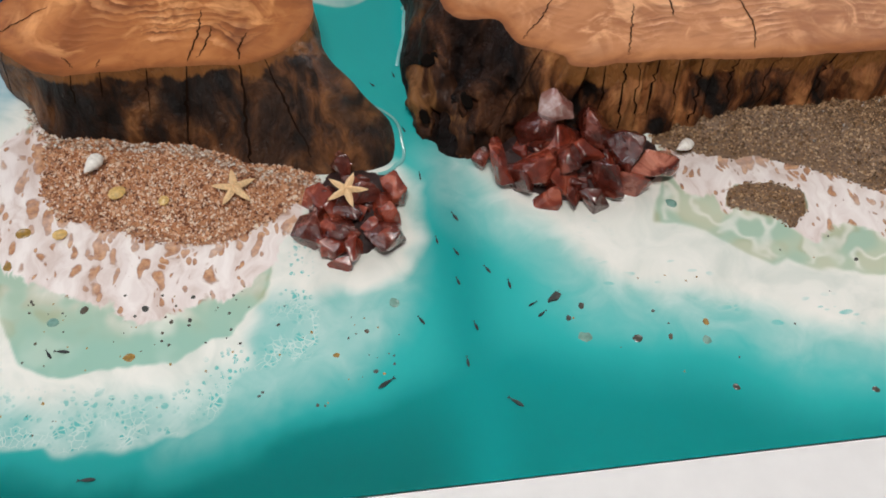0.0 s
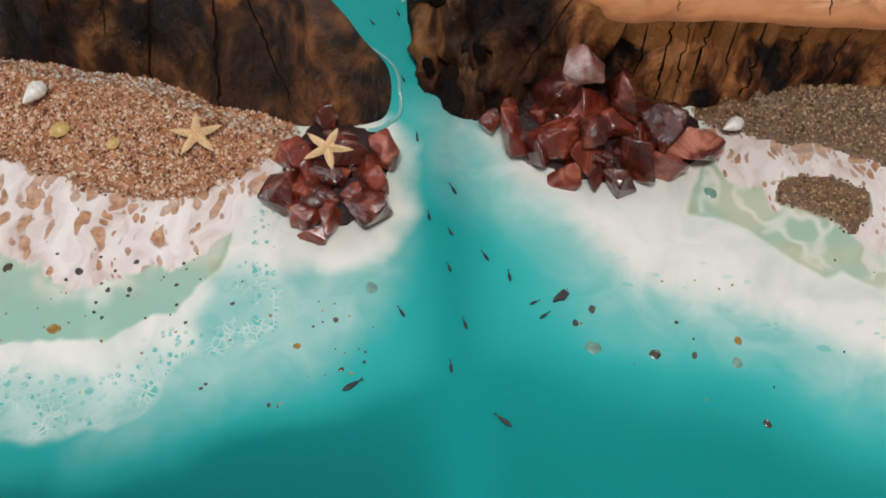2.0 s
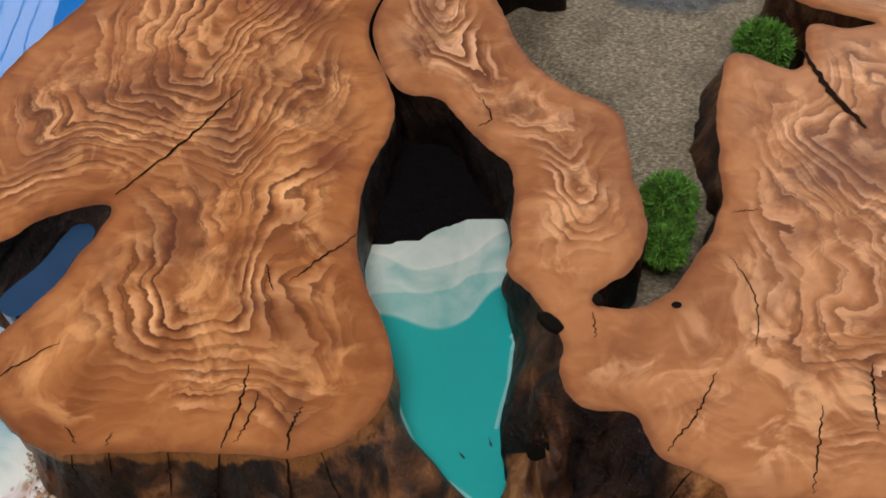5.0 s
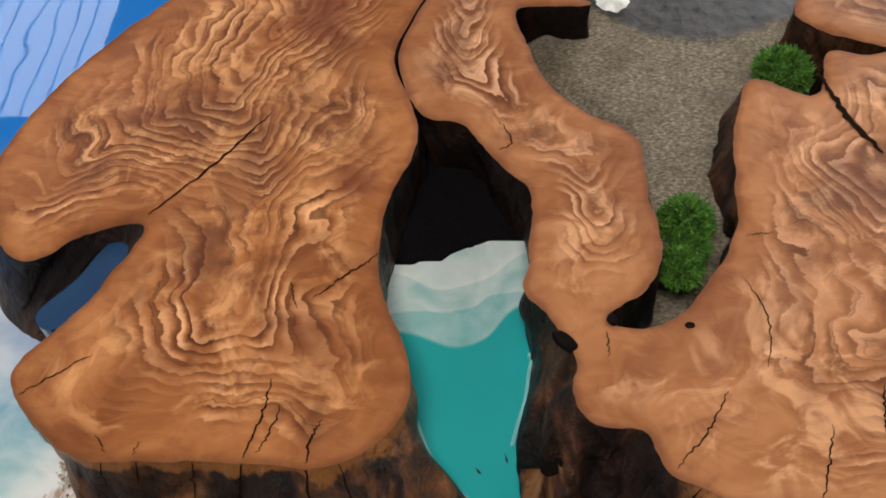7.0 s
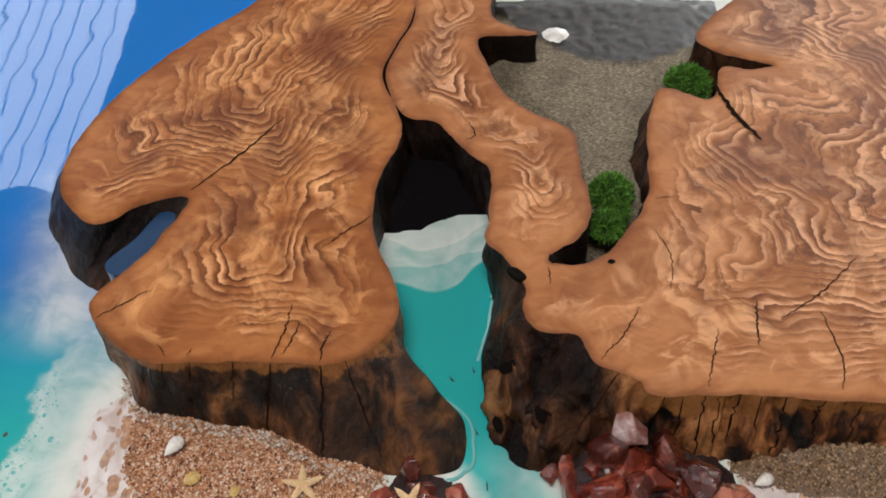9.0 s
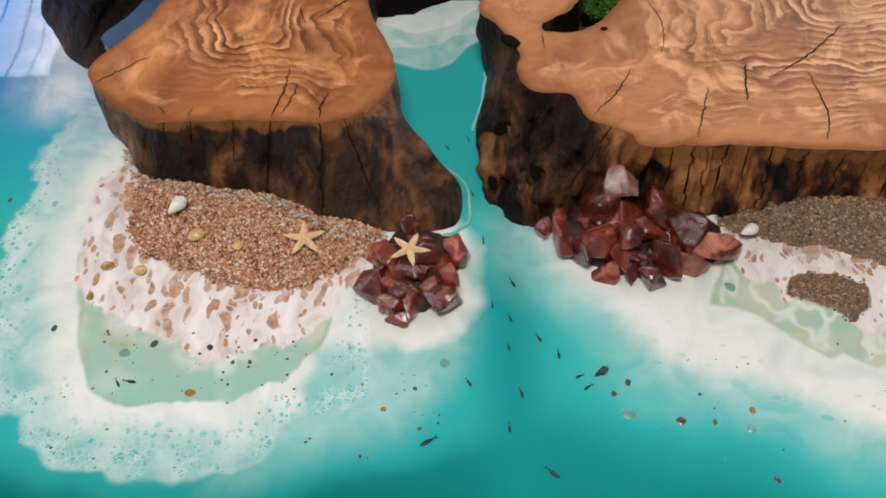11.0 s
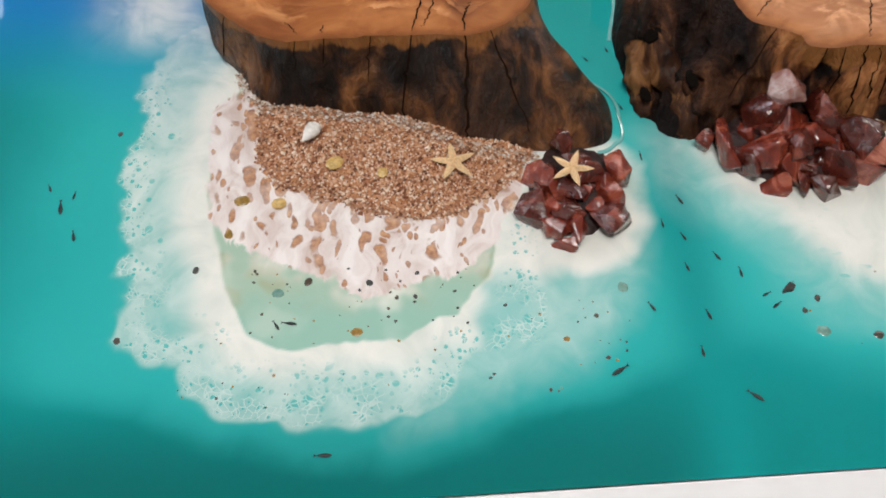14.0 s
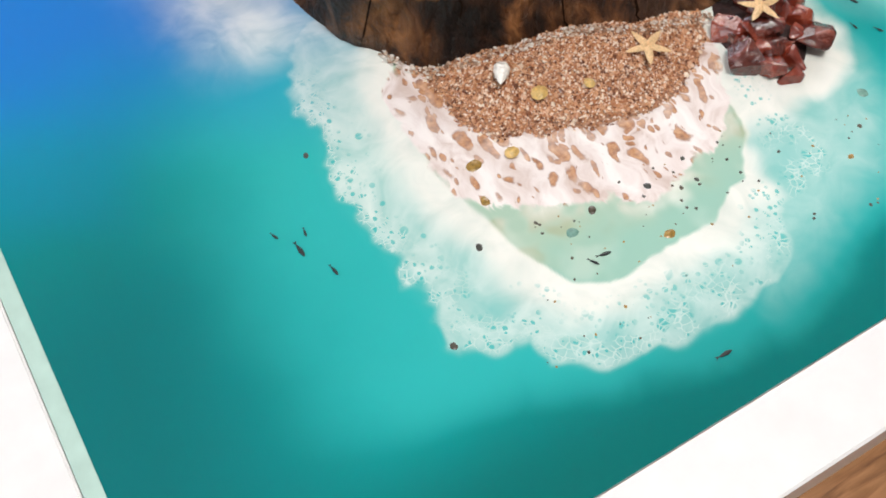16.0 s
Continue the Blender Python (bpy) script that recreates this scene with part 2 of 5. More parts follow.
def grain_material(name, *cols, rough=0.22, coat=0.7):
    k = Nodes(name)
    stops = [((i + 0.5) / len(cols), c) for i, c in enumerate(cols)]
    return k.done(k.ramp(k.island(), *stops), rough, coat, 0.1)


M_GRAIN = grain_material("beach_grain", (0.16, 0.060, 0.034), (0.40, 0.165, 0.080), (0.52, 0.24, 0.12), (0.60, 0.31, 0.165), (0.70, 0.40, 0.24), (0.88, 0.74, 0.60))
M_GRAIN_R = grain_material("brown_grain", (0.10, 0.055, 0.026), (0.22, 0.125, 0.062), (0.33, 0.19, 0.10), (0.52, 0.34, 0.20), rough=0.25)
M_GRAIN_PALE = grain_material("pale_grain", (0.30, 0.16, 0.10), (0.60, 0.45, 0.34), (0.80, 0.74, 0.68), rough=0.12, coat=1.0)
M_SAND = plain("wet_beach", (0.36, 0.17, 0.09), 0.35, 0.3, 0.5, 450, 0.002)
M_SAND_R = plain("brown_beach", (0.17, 0.092, 0.045), 0.4, 0.3, 0.5, 450, 0.002)


def pebble_material():
    k = Nodes("pebble")
    r = k.random()
    col = k.ramp(r, (0.1, (0.035, 0.040, 0.034)), (0.35, (0.070, 0.048, 0.026)), (0.6, (0.030, 0.036, 0.032)), (0.9, (0.105, 0.080, 0.042)))
    col = k.mix(k.math("MULTIPLY", k.noise(500, 3), 0.6), col, (0.045, 0.040, 0.034))
    return k.done(col, 0.35, 0.6)


M_PEBBLE = pebble_material()
M_SLATE = plain("slate_chip", (0.030, 0.030, 0.028), 0.5, 0.3, 0.4, 300)
M_PEBBLE_Y = plain("amber_pebble", (0.30, 0.17, 0.03), 0.3, 0.6, 0.4, 400)
M_PEBBLE_P = plain("pale_pebble", (0.14, 0.29, 0.24), 0.4, 0.4, 0.25, 300)


def grey_sand_material():
    k = Nodes("grey_sand")
    p = k.pos()
    sep = k.n("ShaderNodeSeparateXYZ")
    k.link(p, sep.inputs[0])
    bow = k.math("MULTIPLY", k.math("POWER", k.math("ABSOLUTE", k.math("SUBTRACT", sep.outputs[0], 0.155)), 2.0), -5.4)
    wet = k.step(k.math("ADD", k.math("ADD", sep.outputs[1], bow), k.math("MULTIPLY_ADD", k.noise(60, 3), 0.02, -0.010)), 0.664, 0.676)
    n = k.noise(420, 5, 0.7, k.vmath("MULTIPLY", p, (0.7, 1.4, 1)))
    dry = k.ramp(n, (0.3, (0.075, 0.058, 0.038)), (0.5, (0.20, 0.16, 0.11)), (0.68, (0.42, 0.35, 0.26)))
    dry = k.mix(k.math("MULTIPLY", k.step(k.noise(28, 4, 0.6), 0.42, 0.62), 0.45), dry, (0.10, 0.080, 0.056))
    col = k.mix(wet, dry, k.ramp(k.noise(70, 4), (0.40, (0.010, 0.007, 0.005)), (0.62, (0.034, 0.026, 0.019))))
    k.bump(k.math("ADD", n, k.math("MULTIPLY", wet, k.noise(85, 3))), 0.002, 0.6)
    return k.done(col, k.math("MULTIPLY_ADD", wet, -0.25, 0.8), k.math("MULTIPLY", wet, 0.30), 0.03, 0.1)


M_GREY_SAND = grey_sand_material()


def sea_material():
    """Cast resin: pigment, foam and lacing come from fields stored on the sheet; fine break-up is noise."""
    k = Nodes("sea_resin")
    p = k.pos()
    water = k.attr("pigment", "Color")
    foam, net, ripple, lace = k.attr("foam"), k.attr("net"), k.attr("ripple"), k.attr("lace")
    warp = k.vmath("SCALE", k.vmath("SUBTRACT", k.noise_colour(38, 2), (0.5, 0.5, 0.5)), 0.014)
    q = k.vmath("ADD", p, warp)
    cloud = k.noise(26, 4, 0.55, q, 0.9)
    fine = k.noise(150, 4, 0.6, q)
    # smooth sheet with soft clouds in its thin parts
    thin = k.math("SUBTRACT", 1.0, k.math("ABSOLUTE", k.math("MULTIPLY_ADD", foam, 2.0, -1.0)))
    sheet = k.math("ADD", foam, k.math("MULTIPLY", thin, k.math("ADD", k.math("MULTIPLY_ADD", cloud, 0.9, -0.45), k.math("MULTIPLY_ADD", fine, 0.12, -0.06))))
    sheet = k.math("MINIMUM", k.math("MAXIMUM", sheet, 0.0), 0.97)

    def bubbles(scale, size, power, vec, soft=0.05):
        """Round holes of uneven size: 1 inside the hole."""
        node = k.n("ShaderNodeTexVoronoi", feature="F1")
        k.link(vec, node.inputs["Vector"])
        node.inputs["Scale"].default_value = scale
        node.inputs["Randomness"].default_value = 0.85
        sep = k.n("ShaderNodeSeparateColor")
        k.link(node.outputs["Color"], sep.inputs[0])
        rad = k.math("MULTIPLY", k.math("POWER", sep.outputs[0], power), size)
        return k.step(k.math("SUBTRACT", rad, node.outputs["Distance"]), -soft, soft)
    flat = k.vmath("MULTIPLY", k.vmath("ADD", p, k.vmath("SCALE", warp, 0.35)), (1, 1, 0))
    group = k.step(k.noise(34, 2), 0.38, 0.50)
    holes = k.math("MAXIMUM", k.math("MULTIPLY", bubbles(260, 0.50, 0.8, flat), group), bubbles(95, 0.40, 3.0, flat, 0.03))
    threads = k.math("SUBTRACT", 1.0, k.step(k.voronoi(210, q, "DISTANCE_TO_EDGE"), 0.0, 0.16))
    threads = k.math("MULTIPLY", threads, k.math("MULTIPLY", group, 0.62))
    broken = k.math("MAXIMUM", k.math("MULTIPLY", sheet, k.math("MULTIPLY_ADD", holes, -0.86, 1.0)), k.math("MULTIPLY", threads, k.step(foam, 0.02, 0.25)))
    dash = k.math("MULTIPLY", bubbles(115, 0.46, 0.9, k.vmath("MULTIPLY", k.vmath("ADD", flat, k.vmath("SCALE", warp, 0.4)), (0.75, 1.9, 0)), 0.07), k.step(k.noise(30, 2), 0.46, 0.58))
    f = k.math("ADD", k.math("MULTIPLY", sheet, k.math("SUBTRACT", 1.0, net)), k.math("MULTIPLY", broken, net))
    f = k.math("MULTIPLY", f, k.math("SUBTRACT", 1.0, k.math("MULTIPLY", k.math("MULTIPLY", dash, ripple), 0.75)))
    white = k.ramp(cloud, (0.30, (0.67, 0.69, 0.63)), (0.52, (0.81, 0.795, 0.735)), (0.7, (0.87, 0.84, 0.78)))
    col = k.mix(f, water, white)
    # foam lacing over wet sand: a smooth white skin torn into long holes with dark rims
    stretch = k.vmath("MULTIPLY", k.vmath("ADD", p, k.vmath("SCALE", warp, 1.5)), (1.0, 0.50, 0.0))
    sandy = k.attr("sandy")

    def torn(scale, size, power, vec):
        node = k.n("ShaderNodeTexVoronoi", feature="F1")
        k.link(vec, node.inputs["Vector"])
        node.inputs["Scale"].default_value = scale
        sep = k.n("ShaderNodeSeparateColor")
        k.link(node.outputs["Color"], sep.inputs[0])
        rad = k.math("MULTIPLY", k.math("POWER", sep.outputs[0], power), k.math("MULTIPLY_ADD", sandy, 0.34, size))
        return k.math("SUBTRACT", rad, node.outputs["Distance"])
    depth = k.math("MAXIMUM", torn(92, 0.40, 1.2, stretch), torn(200, 0.40, 1.0, stretch))
    depth = k.math("ADD", depth, k.math("MULTIPLY_ADD", fine, 0.30, -0.15))
    hole = k.math("MULTIPLY", k.step(depth, -0.04, 0.08), k.math("MULTIPLY_ADD", k.step(cloud, 0.36, 0.58), 0.30, 0.70))
    wet = k.ramp(k.noise(200, 4, 0.6), (0.32, (0.24, 0.090, 0.035)), (0.5, (0.46, 0.20, 0.080)), (0.68, (0.66, 0.36, 0.17)))
    wet = k.mix(k.math("MULTIPLY", k.math("SUBTRACT", 1.0, k.step(depth, 0.02, 0.12)), 0.50), wet, (0.16, 0.060, 0.034))
    skin = k.ramp(k.noise(48, 5, 0.6, stretch, 0.9), (0.34, (0.62, 0.49, 0.44)), (0.50, (0.78, 0.69, 0.66)), (0.64, (0.87, 0.80, 0.77)))
    laced = k.mix(k.math("MULTIPLY", hole, 0.90), skin, wet)
    edge = k.math("ADD", k.math("MULTIPLY_ADD", k.noise(40, 4, 0.6, stretch, 1.2), 1.9, -0.95), k.math("MULTIPLY_ADD", fine, 0.2, -0.1))
    col = k.mix(k.math("MULTIPLY", k.step(k.math("ADD", lace, edge), 0.28, 0.62), k.step(lace, 0.02, 0.20)), col, laced)
    k.bump(k.noise(15, 1), 0.00022, 1.0)
    return k.done(col, 0.25, 0.8, 0.02, 0.0)


M_SEA = sea_material()


def resin_skin(name, colour, rough=0.03):
    k = Nodes(name)
    return k.done(k.mix(k.noise(60, 2), colour, tuple(c * 0.7 for c in colour)), rough, 0.8, 0.02)


# paler than the sea: part of the bead's highlight is in this colour
M_MENISCUS_GLINT = resin_skin("resin_edge", (0.22, 0.58, 0.56))
M_BLUE = resin_skin("blue_resin", (0.010, 0.050, 0.13), 0.2)
M_RIM_GREEN = resin_skin("pale_resin_edge", (0.52, 0.70, 0.62), 0.2)


def table_material():
    k = Nodes("varnished_boards")
    q = k.vmath("MULTIPLY", k.pos(), (1.0, 9.0, 1.0))
    n = k.noise(14, 6, 0.6, q, 1.2)
    col = k.ramp(n, (0.3, (0.10, 0.038, 0.014)), (0.5, (0.27, 0.12, 0.045)), (0.7, (0.42, 0.20, 0.085)))
    k.bump(n, 0.001, 0.4)
    return k.done(col, 0.3, 0.3)


M_TABLE = table_material()
M_WALL = plain("plaster", (0.34, 0.33, 0.32), 0.8, 0.0, 0.08, 12)
M_FLOOR = plain("concrete", (0.28, 0.27, 0.25), 0.7, 0.0, 0.2, 6)
M_RIB = plain("roof_rib", (0.25, 0.27, 0.35), 0.5)


def glow_material(name, colour, strength):
    k = Nodes(name)
    k.b.inputs["Emission Color"].default_value = (*colour, 1)
    k.b.inputs["Emission Strength"].default_value = strength
    return k.done((0.8, 0.85, 0.9), 0.5)


M_SKY_SHEET = glow_material("translucent_roof_sheet", (0.80, 0.86, 1.0), 6.0)


# ---- mesh helpers ----
def mesh_ob(name, verts, faces, mat, parent=None, smooth=True):
    me = bpy.data.meshes.new(name)
    me.from_pydata([tuple(v) for v in verts], [], [tuple(f) for f in faces])
    me.materials.append(mat)
    if smooth:
        me.polygons.foreach_set("use_smooth", [True] * len(me.polygons))
    me.update()
    ob = new(name, me)
    ob.parent = parent
    return ob


def part(name, bm, mat, parent=None, label="", smooth=False):
    me = bpy.data.meshes.new(name)
    bm.to_mesh(me)
    bm.free()
    me.materials.append(mat)
    if smooth:
        me.polygons.foreach_set("use_smooth", [True] * len(me.polygons))
    ob = new(name, me)
    ob.parent = parent
    return tagged(ob, label) if label else ob


def box_bm(x0, y0, z0, x1, y1, z1, bevel=0.0):
    bm = bmesh.new()
    bmesh.ops.create_cube(bm, size=1)
    for v in bm.verts:
        v.co = Vector(((x0 + x1) / 2 + v.co.x * (x1 - x0), (y0 + y1) / 2 + v.co.y * (y1 - y0), (z0 + z1) / 2 + v.co.z * (z1 - z0)))
    if bevel:
        bmesh.ops.bevel(bm, geom=bm.edges[:], offset=bevel, segments=2, affect="EDGES")
    return bm


def spline(points, n, closed=True):
    """Catmull-Rom through the points, n samples."""
    p = np.array(points, float)
    m = len(p)
    u = np.linspace(0, m if closed else m - 1, n, endpoint=not closed)
    i = np.floor(u).astype(int)
    if not closed:
        i = np.minimum(i, m - 2)
    f = (u - i)[:, None]

    def at(j):
        return p[j % m] if closed else p[np.clip(j, 0, m - 1)]
    a, b, c, d = at(i - 1), at(i), at(i + 1), at(i + 2)
    return 0.5 * (2 * b + (c - a) * f + (2 * a - 5 * b + 4 * c - d) * f ** 2 + (3 * b - a - 3 * c + d) * f ** 3)


def inside_distance(x, y, poly):
    """Signed distance to a polygon, positive inside."""
    poly = np.array(poly, float)
    best = np.full(x.shape, 1e9)
    ins = np.zeros(x.shape, bool)
    for (ax, ay), (bx, by) in zip(poly, np.roll(poly, -1, 0)):
        dx, dy = bx - ax, by - ay
        t = np.clip(((x - ax) * dx + (y - ay) * dy) / (dx * dx + dy * dy + 1e-12), 0, 1)
        best = np.minimum(best, np.hypot(x - ax - t * dx, y - ay - t * dy))
        if ay != by:
            ins ^= ((ay > y) != (by > y)) & (x < dx * (y - ay) / (by - ay) + ax)
    return np.where(ins, best, -best)


def smooth01(v, lo, hi):
    t = np.clip((v - lo) / (hi - lo), 0, 1)
    return t * t * (3 - 2 * t)


def wobble(x, y, scale, seed=0.0):
    return np.array([noise.noise((a * scale, b * scale, seed)) for a, b in zip(x, y)])


# ---- outlines of the plan ----
SAND_LEFT = [(-0.25, 0.33), (-0.10, 0.29), (-0.05, 0.262), (-0.062, 0.239), (-0.083, 0.216), (-0.121, 0.197), (-0.159, 0.2), (-0.194, 0.214), (-0.232, 0.228), (-0.248, 0.25), (-0.248, 0.29)]
LACE_LEFT = [(-0.245, 0.325), (-0.275, 0.30), (-0.281, 0.233), (-0.278, 0.206), (-0.255, 0.183), (-0.222, 0.166), (-0.193, 0.153), (-0.179, 0.142), (-0.157, 0.151), (-0.12, 0.157), (-0.089, 0.176), (-0.065, 0.235), (-0.12, 0.28)]
BASIN_LEFT = [(-0.25, 0.335), (-0.268, 0.30), (-0.281, 0.224), (-0.272, 0.192), (-0.264, 0.166), (-0.261, 0.142), (-0.25, 0.121), (-0.232, 0.108), (-0.208, 0.110), (-0.18, 0.113), (-0.152, 0.111), (-0.141, 0.122), (-0.119, 0.126), (-0.111, 0.138), (-0.099, 0.151), (-0.093, 0.172), (-0.076, 0.215), (-0.06, 0.25), (-0.15, 0.3)]
FOAM_LEFT = [(-0.27, 0.40), (-0.315, 0.373), (-0.336, 0.32), (-0.330, 0.292), (-0.340, 0.256), (-0.340, 0.214), (-0.333, 0.175), (-0.331, 0.138), (-0.335, 0.119), (-0.313, 0.104), (-0.294, 0.105), (-0.289, 0.082), (-0.265, 0.066), (-0.245, 0.066), (-0.218, 0.055), (-0.182, 0.057), (-0.148, 0.057), (-0.127, 0.075), (-0.111, 0.098), (-0.069, 0.099), (-0.061, 0.12), (-0.063, 0.16), (-0.06, 0.25), (-0.2, 0.30)]
SURF_LEFT = [(-0.085, 0.25), (-0.05, 0.26), (0.004, 0.255), (0.017, 0.235), (0.012, 0.183), (0.002, 0.160), (-0.03, 0.143), (-0.068, 0.142), (-0.092, 0.150), (-0.092, 0.18)]
VEIL_LEFT = [(-0.09, 0.20), (0.012, 0.20), (0.010, 0.15), (-0.005, 0.112), (-0.04, 0.085), (-0.10, 0.062), (-0.16, 0.05), (-0.16, 0.11)]
FOAM_RIGHT = [(0.041, 0.250), (0.048, 0.231), (0.067, 0.205), (0.086, 0.184), (0.101, 0.167), (0.113, 0.151), (0.131, 0.135), (0.15, 0.125), (0.176, 0.118), (0.207, 0.106), (0.237, 0.094), (0.268, 0.081), (0.30, 0.073), (0.45, 0.05), (0.62, 0.05), (0.62, 0.27), (0.2, 0.28), (0.08, 0.26)]
BASIN_RIGHT = [(0.192, 0.225), (0.182, 0.197), (0.177, 0.184), (0.211, 0.174), (0.229, 0.157), (0.249, 0.141), (0.261, 0.144), (0.283, 0.133), (0.305, 0.128), (0.45, 0.11), (0.62, 0.11), (0.62, 0.3), (0.2, 0.26)]
LACE_RIGHT = [(0.2, 0.25), (0.196, 0.222), (0.205, 0.205), (0.225, 0.20), (0.232, 0.187), (0.243, 0.196), (0.285, 0.158), (0.30, 0.165), (0.36, 0.150), (0.5, 0.15), (0.6, 0.2), (0.4, 0.23), (0.26, 0.25)]
POOL_RIGHT = [(0.232, 0.190), (0.236, 0.206), (0.252, 0.210), (0.268, 0.208), (0.289, 0.197), (0.288, 0.177), (0.272, 0.167), (0.262, 0.178), (0.248, 0.184)]
SAND_RIGHT = [(0.19, 0.25), (0.215, 0.30), (0.62, 0.31), (0.62, 0.19), (0.42, 0.185), (0.344, 0.192), (0.303, 0.216), (0.266, 0.231), (0.244, 0.231)]

# ---- the sea ----
FRONT, LEFT, RIGHT, BACK = 0.010, -0.530, 0.80, 1.05
xs = np.unique(np.concatenate([np.linspace(LEFT, -0.40, 30), np.linspace(-0.40, 0.34, 580), np.linspace(0.34, RIGHT, 80)]))
ys = np.unique(np.concatenate([np.linspace(FRONT, 0.50, 390), np.linspace(0.50, BACK, 95)]))
NX, NY = len(xs), len(ys)
gx, gy = np.meshgrid(xs, ys)
gx, gy = gx.ravel(), gy.ravel()
w1, w2 = wobble(gx, gy, 14, 1.0), wobble(gx, gy, 45, 5.0)
w3, w4 = wobble(gx, gy, 110, 21.0), wobble(gx, gy, 34, 25.0)
w5 = wobble(gx, gy, 34, 31.0)
jx, jy = gx + 0.0055 * w4 + 0.002 * w3, gy + 0.0055 * w5 - 0.002 * w3

DEEP_SHADED, TEAL, AQUA, PALE, BLUE, GREEN = (np.array(c) for c in (
    (0.002, 0.160, 0.150), (0.003, 0.305, 0.300), (0.035, 0.480, 0.460), (0.30, 0.66, 0.60), (0.012, 0.160, 0.500), (0.400, 0.530, 0.410)))


def lay(base, colour, f):
    return base * (1 - f[:, None]) + colour * f[:, None]


def inside(poly):
    return inside_distance(jx, jy, poly)


d_left, d_right, d_surf, d_veil = inside(FOAM_LEFT), inside(FOAM_RIGHT), inside(SURF_LEFT), inside(VEIL_LEFT)
b_left, b_right = inside(BASIN_LEFT), inside(BASIN_RIGHT)
near_l, near_r = np.maximum(np.maximum(d_left, d_surf), d_veil), d_right
col = np.tile(TEAL, (len(gx), 1))
# deeper towards the front edge and side; the front's shadow is painted in too
col = lay(col, DEEP_SHADED, (1 - 0.55 * smooth01(gx, -0.02, 0.10)) * smooth01(gy + 0.006 * w1, 0.125, 0.015))
col = lay(col, DEEP_SHADED * 0.7, 0.60 * smooth01(gy + 0.006 * w1 - 0.03, 0.065, -0.025) * smooth01(gx, 0.02, -0.30))
col = lay(col, np.array((0.003, 0.115, 0.122)), 0.85 * smooth01(gx + 0.006 * w1 - 0.15 * gy, -0.36, -0.53) * smooth01(gy, 0.5, 0.2))
# milky turquoise round the surf
col = lay(col, AQUA * 0.92, (0.75 - 0.35 * smooth01(gy, 0.10, 0.03)) * smooth01(near_l + 0.012 * w1, -0.120 + 0.092 * smooth01(gy, 0.12, 0.05), -0.003))
col = lay(col, AQUA, 0.95 * smooth01(near_r + 0.012 * w1, -0.085, -0.012))
col = lay(col, PALE, 0.25 * smooth01(np.maximum(near_l - 0.014, near_r), -0.022, 0.015))
channel = np.exp(-((gx - 0.034 + 0.01 * w1) / 0.021) ** 2) * smooth01(gy, 0.42, 0.24)
col = lay(col, TEAL * 0.9, 0.85 * np.clip(channel, 0, 1))
col = lay(col, AQUA, 0.45 * smooth01(gy, 0.28, 0.36) * smooth01(np.abs(gx), 0.1, 0.05))
# open blue water behind the island
blue = smooth01(gy + 0.03 * w1 + 0.12 * (gx + 0.35), 0.27, 0.46) * smooth01(gx, -0.2, -0.3)
blue = np.maximum(blue, smooth01(gy, 0.62, 0.70))
col = lay(col, BLUE, blue)
# shallow sandy-green basins with stained patches
basin = np.maximum(smooth01(b_left, -0.005, -0.001), smooth01(b_right, -0.005, -0.001))
col = lay(col, GREEN, 0.95 * basin)
col = lay(col, np.array((0.36, 0.36, 0.20)), 0.62 * basin * smooth01(w2 + 0.6 * w3 + 0.25, 0.05, 0.6) * np.maximum(smooth01(gy, 0.125, 0.16), gx > 0))
col = lay(col, np.array((0.66, 0.72, 0.62)), 0.40 * basin * smooth01(w4 + 0.6 * w2 + 0.3 * w3, 0.0, 0.7))
col = lay(col, AQUA, 0.22 * basin * smooth01(gy + 0.02 * w2, 0.155, 0.12) * (gx < 0))
col = lay(col, np.array((0.56, 0.58, 0.42)), 0.65 * basin * (gx > 0) * smooth01(w4 + w2, -0.5, 0.4))
pool = smooth01(inside(POOL_RIGHT), -0.002, 0.003)
col = lay(col, np.array((0.22, 0.12, 0.05)), pool)

# foam: dense white rims along the basins, thinning to milky sheets that end in lobes
g = -b_left
d_left = d_left + 0.009 * np.abs(w4) - 0.004 * np.abs(w2) + 0.0028 * w3 - 0.001
sheet = (0.50 + 0.46 * smooth01(g + 0.008 * w2, 0.036, 0.010)) * smooth01(d_left, -0.001, 0.004 + 0.006 * smooth01(gy, 0.11, 0.16))
sheet *= 1 - 0.22 * smooth01(gy + 0.010 * w2, 0.098, 0.078)
sheet *= 1 - 0.62 * smooth01(gx + 0.01 * w2, -0.112, -0.098) * smooth01(gy, 0.165, 0.14)
sheet += 0.30 * np.exp(-(d_left / 0.0022) ** 2) * smooth01(gy, 0.13, 0.10)
surf = 0.97 * smooth01(d_surf + 0.005 * w2, -0.008, 0.014)
veil = 0.30 * smooth01(d_veil + 0.010 * w1, -0.012, 0.03)
foam = np.maximum(np.maximum(sheet, surf), veil) * smooth01(g, -0.0005, 0.0022)
band = -b_right
right = 0.30 * smooth01(d_right + 0.012 * w1, -0.045, 0.005) + 0.68 * smooth01(d_right + 0.006 * w2, -0.006, 0.024)
foam = np.maximum(foam, right * smooth01(band, -0.0008, 0.003))
